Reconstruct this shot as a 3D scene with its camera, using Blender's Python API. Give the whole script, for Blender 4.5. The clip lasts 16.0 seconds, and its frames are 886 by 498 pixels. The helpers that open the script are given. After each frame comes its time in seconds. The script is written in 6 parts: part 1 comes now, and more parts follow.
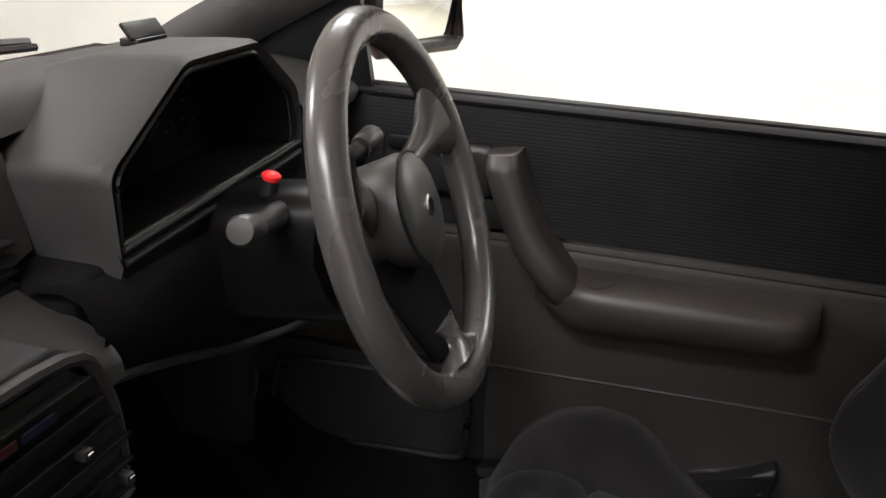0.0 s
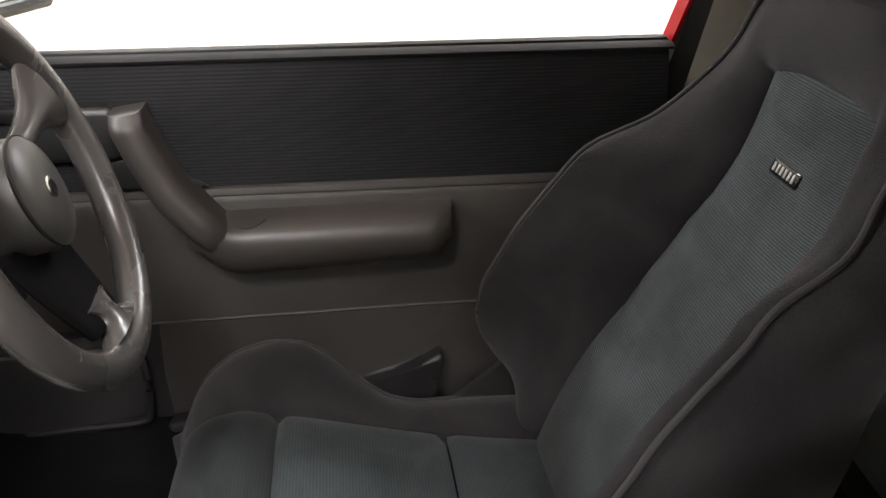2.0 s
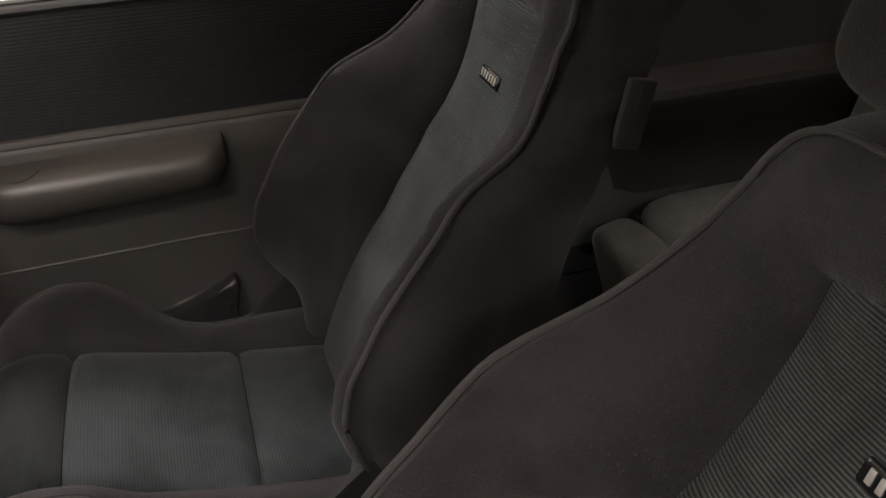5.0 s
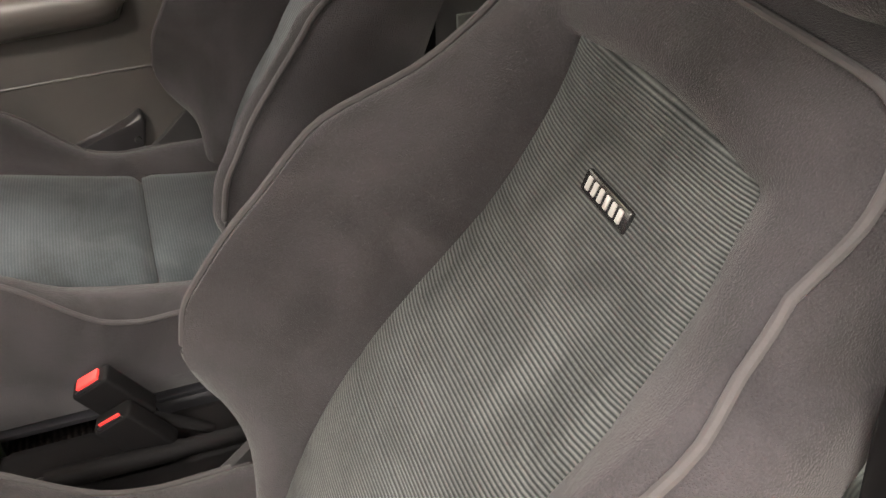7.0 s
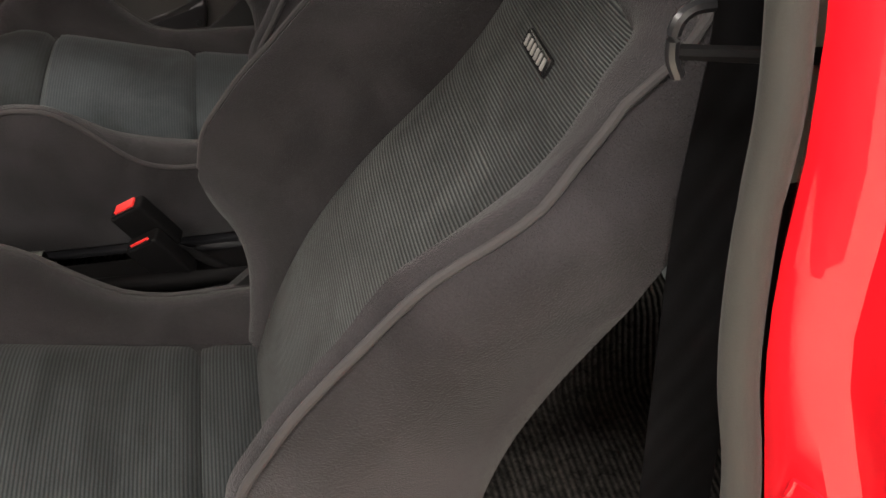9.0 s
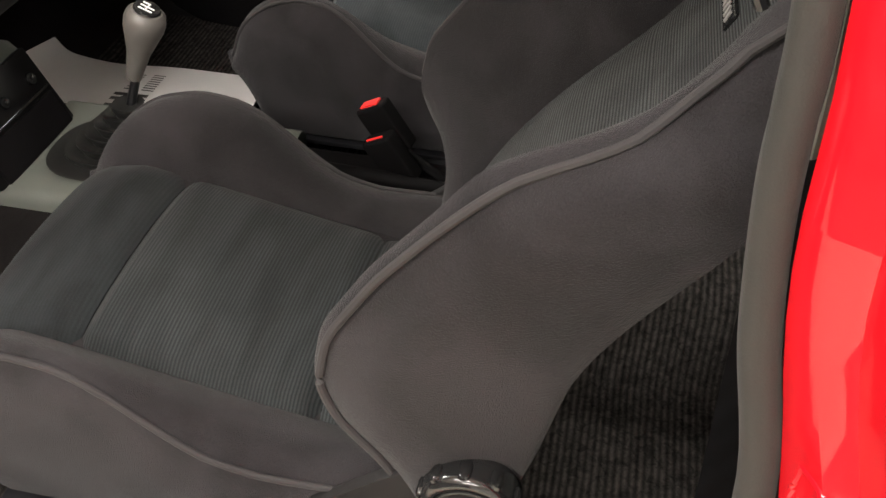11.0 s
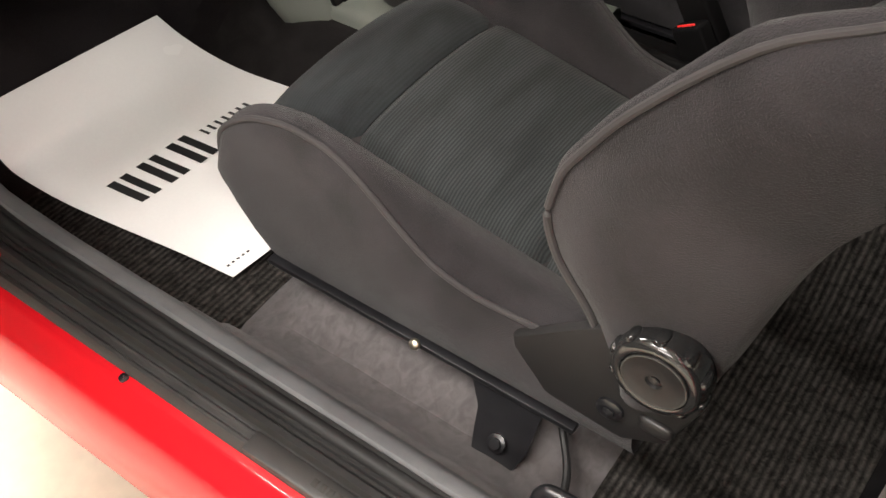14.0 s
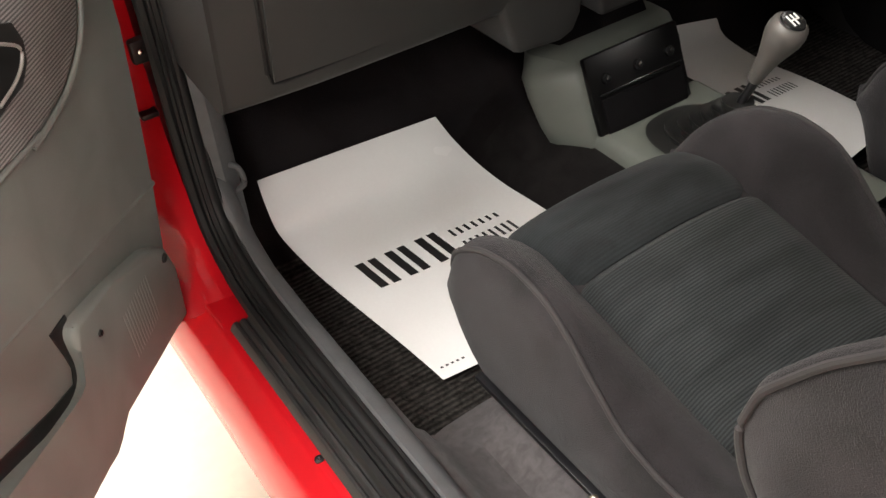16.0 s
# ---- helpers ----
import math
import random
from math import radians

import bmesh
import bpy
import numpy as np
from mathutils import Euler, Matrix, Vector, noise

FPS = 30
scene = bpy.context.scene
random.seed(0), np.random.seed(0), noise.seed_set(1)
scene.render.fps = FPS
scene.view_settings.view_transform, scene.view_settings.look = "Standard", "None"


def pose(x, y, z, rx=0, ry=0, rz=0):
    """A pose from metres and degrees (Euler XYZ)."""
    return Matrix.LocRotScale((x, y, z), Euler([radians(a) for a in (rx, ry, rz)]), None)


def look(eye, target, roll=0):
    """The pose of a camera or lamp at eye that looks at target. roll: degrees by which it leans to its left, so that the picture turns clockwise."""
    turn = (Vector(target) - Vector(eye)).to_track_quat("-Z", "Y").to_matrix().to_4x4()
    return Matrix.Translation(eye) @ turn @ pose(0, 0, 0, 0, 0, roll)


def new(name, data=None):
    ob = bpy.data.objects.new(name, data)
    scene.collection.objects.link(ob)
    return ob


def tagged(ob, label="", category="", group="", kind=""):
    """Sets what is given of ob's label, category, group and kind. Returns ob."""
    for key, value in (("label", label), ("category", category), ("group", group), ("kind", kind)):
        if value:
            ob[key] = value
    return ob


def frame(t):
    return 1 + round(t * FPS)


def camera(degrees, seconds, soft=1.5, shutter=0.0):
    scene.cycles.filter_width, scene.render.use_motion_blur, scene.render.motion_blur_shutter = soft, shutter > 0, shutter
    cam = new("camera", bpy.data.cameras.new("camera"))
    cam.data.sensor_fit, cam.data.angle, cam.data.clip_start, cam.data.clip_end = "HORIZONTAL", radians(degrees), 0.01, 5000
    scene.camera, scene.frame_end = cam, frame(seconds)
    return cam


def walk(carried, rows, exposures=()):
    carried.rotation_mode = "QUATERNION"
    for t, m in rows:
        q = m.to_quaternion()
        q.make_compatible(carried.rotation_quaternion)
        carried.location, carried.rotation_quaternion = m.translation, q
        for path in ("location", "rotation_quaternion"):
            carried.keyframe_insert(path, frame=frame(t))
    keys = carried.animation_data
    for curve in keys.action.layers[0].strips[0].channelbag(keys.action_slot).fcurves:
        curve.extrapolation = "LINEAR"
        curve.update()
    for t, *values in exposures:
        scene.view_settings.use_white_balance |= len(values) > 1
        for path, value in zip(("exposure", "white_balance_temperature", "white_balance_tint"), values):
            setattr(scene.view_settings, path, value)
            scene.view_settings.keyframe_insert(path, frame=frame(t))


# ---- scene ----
cam = camera(51.5, 16.0)
PATH = [
    (0, (-0.425, 0.327, 1.145), (1.383, 0.83, 0.452), 3.1),
    (0.5, (-0.426, 0.33, 1.144), (1.416, 0.639, 0.43), 2.0),
    (1, (-0.432, 0.333, 1.15), (1.417, 0.437, 0.395), 1.1),
    (1.5, (-0.443, 0.322, 1.16), (1.388, 0.255, 0.359), 0.3),
    (2, (-0.45, 0.296, 1.182), (1.353, 0.095, 0.339), -0.2),
    (2.5, (-0.453, 0.275, 1.205), (1.336, -0.047, 0.372), -0.2),
    (3, (-0.453, 0.254, 1.213), (1.335, -0.147, 0.413), -0.1),
    (5.5, (-0.606, 0.175, 1.203), (1.023, -0.296, 0.143), -3.2),
    (6, (-0.643, 0.164, 1.197), (0.937, -0.33, 0.075), -2.8),
    (6.5, (-0.683, 0.154, 1.191), (0.863, -0.36, 0.031), -2.0),
    (7, (-0.724, 0.143, 1.187), (0.798, -0.366, -0.006), -1.6),
    (7.5, (-0.764, 0.131, 1.187), (0.74, -0.357, -0.038), -0.9),
    (8, (-0.815, 0.13, 1.188), (0.686, -0.35, -0.044), 1.0),
    (8.5, (-0.862, 0.124, 1.191), (0.636, -0.32, -0.058), 1.7),
    (11, (-0.945, -0.017, 1.172), (0.531, 0.273, -0.146), 1.0),
    (11.5, (-0.951, -0.041, 1.161), (0.469, 0.374, -0.185), 1.4),
    (12, (-0.959, -0.063, 1.147), (0.392, 0.439, -0.239), 1.1),
    (12.5, (-0.977, -0.073, 1.138), (0.314, 0.486, -0.284), 1.4),
    (13, (-0.972, -0.079, 1.133), (0.235, 0.547, -0.333), 0.2),
    (13.5, (-0.971, -0.079, 1.134), (0.179, 0.63, -0.34), -0.8),
    (14, (-0.975, -0.075, 1.142), (0.132, 0.743, -0.309), -1.4),
    (14.5, (-0.984, -0.061, 1.155), (0.09, 0.858, -0.261), -0.9),
    (15, (-0.966, -0.059, 1.172), (0.022, 0.984, -0.219), -2.2),
    (15.5, (-0.929, -0.064, 1.191), (-0.065, 1.117, -0.172), -4.2),
    (16, (-0.923, -0.081, 1.206), (-0.123, 1.194, -0.111), -4.0),
]
walk(cam, [(t, look(eye, target, roll)) for t, eye, target, roll in PATH],
     exposures=[(0, -0.42, 6080, 12), (0.5, -0.6, 6080, 12), (1, -0.62, 6100, 12), (1.5, -0.18, 6150, 12), (2, 0.3, 6180, 12), (3, 0.4, 6180, 12), (5.5, -0.2, 6700, 16),
                (6.5, 1.2, 6700, 13), (7, 1.4, 6750, 14), (7.5, 1.08, 6750, 14), (8, 0.25, 6720, 13), (8.5, 0.05, 6680, 13), (11, -0.05, 6620, 13), (13, 0.03, 6620, 13), (14.5, 0.02, 6580, 13), (15, -0.22, 6550, 13), (16, -0.22, 6450, 12)])

# ---- light ----
scene.view_settings.exposure = 0.0
world = bpy.data.worlds.new("world")
scene.world = world
world.use_nodes = True
world.node_tree.nodes["Background"].inputs[0].default_value = (0.9, 0.95, 1.0, 1)
world.node_tree.nodes["Background"].inputs[1].default_value = 0.3

CEILING = 3.0


def ceiling_lamp(x, y, sx, sy, power, colour=(1.0, 0.97, 0.92)):
    lamp = bpy.data.lights.new("ceiling_lamp", "AREA")
    lamp.shape, lamp.size, lamp.size_y, lamp.energy, lamp.color = "RECTANGLE", sx, sy, power, colour
    ob = new("ceiling_lamp_light", lamp)
    ob.location = (x, y, CEILING - 0.09)
    return ob


# unseen overhead lamps, added and powered to suit the cabin's brightness
for lx, ly, lw in ((-1.7, 0.95, 140), (-3.3, 0.2, 160), (-2.3, -2.2, 150), (2.6, 1.4, 110), (2.6, -1.8, 115), (0.1, 3.8, 215), (0.2, -3.6, 120)):
    ceiling_lamp(lx, ly, 0.5, 1.6, lw)


# ---- materials ----
def material(name, colour, rough=0.6, metal=0.0, vary=0.25, grain=300.0, blotch=9.0, bump=0.15, depth=0.0006,
             sheen=0.0, coat=0.0, spec=0.5, ribs=None, streak=None):
    """A surface with grain and blotches at two scales; ribs = (axis, pitch, darkening) adds fine corduroy lines; streak stretches the blotches."""
    m = bpy.data.materials.new(name)
    m.use_nodes = True
    nt = m.node_tree
    b = nt.nodes["Principled BSDF"]
    b.inputs["Roughness"].default_value = rough
    b.inputs["Metallic"].default_value = metal
    b.inputs["Specular IOR Level"].default_value = spec
    b.inputs["Sheen Weight"].default_value = sheen
    b.inputs["Sheen Roughness"].default_value = 0.45
    b.inputs["Coat Weight"].default_value = coat
    b.inputs["Coat Roughness"].default_value = 0.04
    tc = nt.nodes.new("ShaderNodeTexCoord")
    n1, n2 = nt.nodes.new("ShaderNodeTexNoise"), nt.nodes.new("ShaderNodeTexNoise")
    n1.inputs["Scale"].default_value, n1.inputs["Detail"].default_value = grain, 3
    n2.inputs["Scale"].default_value, n2.inputs["Detail"].default_value = blotch, 4
    nt.links.new(tc.outputs["Object"], n1.inputs["Vector"])
    n2.inputs["Distortion"].default_value = 0.8
    stretch = nt.nodes.new("ShaderNodeMapping")
    stretch.inputs["Scale"].default_value = streak or (1, 1, 1)
    nt.links.new(tc.outputs["Object"], stretch.inputs["Vector"])
    nt.links.new(stretch.outputs[0], n2.inputs["Vector"])
    mix = nt.nodes.new("ShaderNodeMix")
    mix.data_type = "RGBA"
    dark = tuple(c * (1 - vary) for c in colour)
    lite = tuple(min(1, c * (1 + vary * 0.6)) for c in colour)
    mix.inputs[6].default_value = (*dark, 1)
    mix.inputs[7].default_value = (*lite, 1)
    add = nt.nodes.new("ShaderNodeMath")
    add.operation = "MULTIPLY_ADD"
    nt.links.new(n1.outputs[0], add.inputs[0])
    add.inputs[1].default_value = 0.45
    nt.links.new(n2.outputs[0], add.inputs[2])
    ramp = nt.nodes.new("ShaderNodeMapRange")
    ramp.inputs[1].default_value, ramp.inputs[2].default_value = 0.55, 0.9
    nt.links.new(add.outputs[0], ramp.inputs[0])
    nt.links.new(ramp.outputs[0], mix.inputs[0])
    colour_out, height = mix.outputs[2], n1.outputs[0]
    if ribs:
        axis, pitch, amount, *wobble = ribs
        wave = nt.nodes.new("ShaderNodeTexWave")
        wave.wave_type, wave.bands_direction = "BANDS", axis
        wave.inputs["Scale"].default_value = 0.31416 / pitch
        wave.inputs["Distortion"].default_value = wobble[0] if wobble else 0.35
        wave.inputs["Detail"].default_value = 1
        wave.inputs["Detail Scale"].default_value = 0.6
        nt.links.new(tc.outputs["Object"], wave.inputs["Vector"])
        m2 = nt.nodes.new("ShaderNodeMix")
        m2.data_type, m2.blend_type = "RGBA", "MULTIPLY"
        m2.inputs[0].default_value = amount
        nt.links.new(colour_out, m2.inputs[6])
        nt.links.new(wave.outputs[0], m2.inputs[7])
        colour_out = m2.outputs[2]
        h = nt.nodes.new("ShaderNodeMath")
        h.operation = "MULTIPLY_ADD"
        nt.links.new(n1.outputs[0], h.inputs[0])
        h.inputs[1].default_value = 0.3
        nt.links.new(wave.outputs[0], h.inputs[2])
        height = h.outputs[0]
    nt.links.new(colour_out, b.inputs["Base Color"])
    if bump:
        bn = nt.nodes.new("ShaderNodeBump")
        bn.inputs["Strength"].default_value, bn.inputs["Distance"].default_value = bump, depth
        nt.links.new(height, bn.inputs["Height"])
        nt.links.new(bn.outputs[0], b.inputs["Normal"])
    if rough > 0.15:
        rr = nt.nodes.new("ShaderNodeMapRange")
        rr.inputs[3].default_value, rr.inputs[4].default_value = rough - 0.08, min(1, rough + 0.08)
        nt.links.new(n2.outputs[0], rr.inputs[0])
        nt.links.new(rr.outputs[0], b.inputs["Roughness"])
    return m


VELOUR = material("grey_velour", (0.0198, 0.0179, 0.0190), 0.95, vary=0.42, grain=800, blotch=9, bump=1.0, depth=0.0012, sheen=0.08, spec=0.15)
PIPING = material("grey_piping", (0.031, 0.0286, 0.0288), 0.85, vary=0.15, grain=900, sheen=0.04, spec=0.2)
CORD_BACK = material("ribbed_seat_cloth", (0.066, 0.0695, 0.068), 0.92, vary=0.32, grain=520, blotch=14, bump=0.8, depth=0.0012, sheen=0.02, spec=0.1, ribs=("Z", 0.0025, 0.8, 0.2))
CORD_SEAT = material("ribbed_cushion_cloth", (0.0295, 0.0325, 0.033), 0.92, vary=0.32, grain=700, blotch=14, bump=0.25, depth=0.0012, sheen=0.04, spec=0.15, ribs=("Y", 0.0034, 0.58), streak=(0.5, 2.2, 1))
WORN_SEAT = material("worn_cushion_cloth", (0.0345, 0.0405, 0.0435), 0.92, vary=0.4, grain=700, blotch=10, bump=0.25, depth=0.001, sheen=0.06, spec=0.15, ribs=("Y", 0.0034, 0.28))
WORN_BACK = material("worn_ribbed_back_cloth", (0.053, 0.059, 0.062), 0.92, vary=0.32, grain=520, blotch=12, bump=0.6, depth=0.001, sheen=0.04, spec=0.1, ribs=("Z", 0.0025, 0.6, 0.2))
THIGH_CLOTH = material("smooth_cushion_cloth", (0.0165, 0.0188, 0.0196), 0.92, vary=0.5, grain=700, blotch=16, bump=0.2, sheen=0.05, spec=0.15, ribs=("Y", 0.0034, 0.25), streak=(0.6, 1.8, 1))
PANEL_CLOTH = material("grey_side_panel_cloth", (0.052, 0.054, 0.049), 0.92, vary=0.25, grain=700, blotch=12, bump=0.4, spec=0.15)
REAR_CLOTH = material("green_grey_rear_cloth", (0.185, 0.205, 0.198), 0.92, vary=0.25, grain=700, blotch=12, bump=0.4, sheen=0.05, spec=0.15, ribs=("X", 0.005, 0.4))
SHELL = material("dark_seat_shell_cloth", (0.018, 0.016, 0.0165), 0.9, grain=900, sheen=0.04, spec=0.2)
BLACK_PLASTIC = material("black_plastic", (0.011, 0.0105, 0.0105), 0.42, spec=0.35, vary=0.3, grain=900, bump=0.2, depth=0.0003)
GLOSS_BLACK = material("gloss_black_plastic", (0.012, 0.012, 0.012), 0.16, vary=0.3, grain=400, bump=0.02)
BLACK_METAL = material("black_painted_metal", (0.009, 0.009, 0.010), 0.3, vary=0.3, grain=300, bump=0.1)
WHEEL_PLASTIC = material("steering_wheel_skin", (0.055, 0.051, 0.049), 0.27, vary=0.2, grain=1500, bump=0.25, depth=0.0002)
HUB_PLASTIC = material("hub_plastic", (0.033, 0.031, 0.029), 0.42, vary=0.2, grain=1200, bump=0.3, depth=0.0003)
DASH = material("dark_grey_dashboard_plastic", (0.0175, 0.0163, 0.0158), 0.65, vary=0.2, grain=1300, bump=0.45, depth=0.0004)
DASH_DARK = material("black_centre_plastic", (0.010, 0.0095, 0.0095), 0.65, vary=0.25, grain=1300, bump=0.4, depth=0.0004, spec=0.3)
DASH_LOW = material("grey_lower_dash_plastic", (0.0225, 0.0225, 0.0215), 0.6, vary=0.15, grain=1300, bump=0.45, depth=0.0004)
CONSOLE = material("pale_grey_console_plastic", (0.12, 0.13, 0.112), 0.5, vary=0.12, grain=1200, bump=0.35, depth=0.0003)
# shut door trim: dark copies, with the cabin's shade put into their colours
SHADED_CARD = material("door_card_plastic_shaded", (0.033, 0.0295, 0.0265), 0.62, vary=0.18, grain=1300, bump=0.5, depth=0.0004)
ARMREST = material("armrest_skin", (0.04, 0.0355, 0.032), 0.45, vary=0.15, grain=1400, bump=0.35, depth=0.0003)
SHADED_CLOTH = material("ribbed_door_cloth_shaded", (0.0125, 0.0122, 0.0135), 0.8, vary=0.25, grain=900, bump=0.3, sheen=0.05, spec=0.2)
# open door trim: pale copies, with the light outside put into their colours
LIT_CARD = material("door_card_plastic_lit", (0.178, 0.196, 0.188), 0.6, vary=0.15, grain=1300, bump=0.5, depth=0.0004)
LIT_CLOTH = material("ribbed_door_cloth_lit", (0.36, 0.365, 0.365), 0.85, vary=0.25, grain=900, bump=0.6, depth=0.0012, sheen=0.05, spec=0.2, ribs=("Z", 0.0036, 0.7))
CARPET = material("dark_ribbed_carpet", (0.040, 0.0365, 0.0335), 0.97, vary=0.6, grain=420, blotch=90, bump=0.9, depth=0.0025, spec=0.03, ribs=("Y", 0.0085, 0.62, 0.9))
TUNNEL_CARPET = material("smooth_dark_tunnel_carpet", (0.016, 0.0145, 0.0145), 0.97, vary=0.3, grain=600, blotch=20, bump=0.4, depth=0.0015, spec=0.05)
# bulkhead felt, with the shade under the dash put into its black
FELT = material("shaded_bulkhead_felt", (0.014, 0.012, 0.0125), 0.97, vary=0.3, grain=500, bump=0.5, depth=0.002, spec=0.05)
PILLAR_BLACK = material("black_pillar_plastic", (0.0038, 0.0035, 0.0036), 0.75, vary=0.25, grain=900, bump=0.2, spec=0.08)
CARPET_GREY = material("worn_grey_carpet", (0.082, 0.076, 0.076), 0.97, vary=0.22, grain=1500, blotch=70, bump=0.5, depth=0.001, sheen=0.08, spec=0.05)
COLUMN_BLACK = material("glossy_black_column_plastic", (0.0035, 0.0033, 0.0033), 0.32, vary=0.3, grain=900, bump=0.1, spec=0.25)
KICK = material("black_kick_panel_plastic", (0.0125, 0.0112, 0.0118), 0.5, vary=0.25, grain=900, bump=0.3)
# near black: shade from the column and dash overhang is put into the colour
KNEE = material("shaded_knee_panel_plastic", (0.007, 0.0065, 0.0068), 0.75, vary=0.3, grain=900, bump=0.2, spec=0.02)
SILL_TRIM = material("grey_sill_trim", (0.075, 0.077, 0.08), 0.62, vary=0.2, grain=900, blotch=25, bump=0.4, depth=0.0005)
RUBBER = material("black_rubber", (0.0075, 0.0073, 0.0072), 0.6, spec=0.3, vary=0.3, grain=500, bump=0.2)
SCUFF = material("dark_scuff_strip", (0.02, 0.0192, 0.0185), 0.5, vary=0.25, grain=700, blotch=20, bump=0.3)
SEAL = material("grey_door_seal", (0.0175, 0.017, 0.0138), 0.8, vary=0.15, grain=900, bump=0.4, sheen=0.04)
RED = material("red_car_paint", (0.53, 0.0042, 0.0105), 0.5, vary=0.04, grain=200, bump=0.0, coat=0.6, spec=0.12)
RED_BUTTON = material("red_plastic", (0.75, 0.02, 0.02), 0.35, vary=0.1, bump=0.0)
BUCKLE_RED = material("orange_red_button", (0.74, 0.032, 0.028), 0.45, vary=0.1, bump=0.0)
CHROME = material("worn_chrome", (0.6, 0.59, 0.56), 0.2, metal=1.0, vary=0.15, bump=0.03)
STEEL = material("zinc_plated_steel", (0.55, 0.5, 0.4), 0.35, metal=1.0, vary=0.3, blotch=60, bump=0.1)
BADGE = material("silver_badge_letters", (0.3, 0.29, 0.275), 0.4, metal=0.3, vary=0.1, bump=0.0)
PAPER = material("white_paper_mat", (0.72, 0.72, 0.71), 0.24, vary=0.03, grain=250, blotch=5, bump=0.1, depth=0.0005)
INK = material("black_print", (0.012, 0.012, 0.012), 0.45, vary=0.1, bump=0.0)
WHITE_MARK = material("white_marking", (0.8, 0.8, 0.78), 0.5, vary=0.05, bump=0.0)
GAITER = material("dark_gaiter_rubber", (0.018, 0.018, 0.017), 0.34, vary=0.25, grain=600, bump=0.3)
KNOB_SKIN = material("grey_gear_knob_skin", (0.1, 0.092, 0.083), 0.42, vary=0.15, grain=900, bump=0.2)
LINING = material("headlining", (0.16, 0.15, 0.135), 0.95, vary=0.12, grain=800, bump=0.4)
PILLAR_TRIM = material("beige_pillar_trim", (0.22, 0.205, 0.175), 0.7, vary=0.12, grain=1200, bump=0.3)
GARAGE_FLOOR = material("cream_painted_floor", (0.72, 0.68, 0.56), 0.32, vary=0.1, grain=40, blotch=2.5, bump=0.08, depth=0.002)
WALL = material("white_painted_wall", (0.76, 0.755, 0.74), 0.8, vary=0.05, grain=60, blotch=2, bump=0.15)
WEBBING = material("black_belt_webbing", (0.0035, 0.0034, 0.0038), 0.85, vary=0.3, spec=0.06, grain=900, bump=0.5, ribs=("X", 0.004, 0.4))


def glass(name, tint=(0.93, 0.95, 0.94)):
    m = bpy.data.materials.new(name)
    m.use_nodes = True
    nt = m.node_tree
    nt.nodes.remove(nt.nodes["Principled BSDF"])
    out = nt.nodes["Material Output"]
    tr, gl, mx = (nt.nodes.new(k) for k in ("ShaderNodeBsdfTransparent", "ShaderNodeBsdfGlossy", "ShaderNodeMixShader"))
    tr.inputs[0].default_value = (*tint, 1)
    gl.inputs["Roughness"].default_value = 0.02
    mx.inputs[0].default_value = 0.06
    nt.links.new(tr.outputs[0], mx.inputs[1])
    nt.links.new(gl.outputs[0], mx.inputs[2])
    nt.links.new(mx.outputs[0], out.inputs[0])
    return m


GLASS = glass("window_glass")


# ---- mesh tools ----
def where(ob):
    v = Vector((0, 0, 0))
    while ob:
        v += ob.location
        ob = ob.parent
    return v


def part(name, bm, mat, parent=None, label="", angle=40):
    """Links a bmesh in world places as one mesh object under its thing."""
    me = bpy.data.meshes.new(name)
    if parent:
        bmesh.ops.translate(bm, verts=bm.verts, vec=-where(parent))
    bmesh.ops.recalc_face_normals(bm, faces=bm.faces)
    bm.to_mesh(me)
    bm.free()
    for p in me.polygons:
        p.use_smooth = True
    me.set_sharp_from_angle(angle=radians(angle))
    for m in mat if isinstance(mat, (list, tuple)) else (mat,):
        me.materials.append(m)
    ob = new(name, me)
    ob.parent = parent
    if label:
        ob["label"] = label
    return ob


def thing(name, place, label, category, group="", kind=""):
    ob = new(name)
    ob.location, ob.empty_display_size = place, 0.05
    return tagged(ob, label, category, group, kind)


def table(*pairs, soft=0.0):
    xs, ys = [p[0] for p in pairs], [p[1] for p in pairs]
    def value(x):
        if not soft:
            return float(np.interp(x, xs, ys))
        return float(np.mean([np.interp(x + d * soft, xs, ys) for d in (-1, -0.6, -0.25, 0, 0.25, 0.6, 1)]))
    return value


def lerp(a, b, n):
    return [a + (b - a) * i / (n - 1) for i in range(n)]


def sheet(bm, rows, closed=False, cap=False):
    """Joins rows of points into a grid of faces; closed: each row is a ring."""
    vs = [[bm.verts.new(p) for p in r] for r in rows]
    n = len(vs[0])
    for a, b in zip(vs, vs[1:]):
        for i in range(n if closed else n - 1):
            j = (i + 1) % n
            bm.faces.new((a[i], a[j], b[j], b[i]))
    if cap:
        bm.faces.new(vs[0][::-1])
        bm.faces.new(vs[-1])
    return bm


def thick(bm, t):
    """Gives an open sheet a thickness t against its normals."""
    bmesh.ops.recalc_face_normals(bm, faces=bm.faces)
    bmesh.ops.solidify(bm, geom=bm.faces, thickness=t)
    return bm


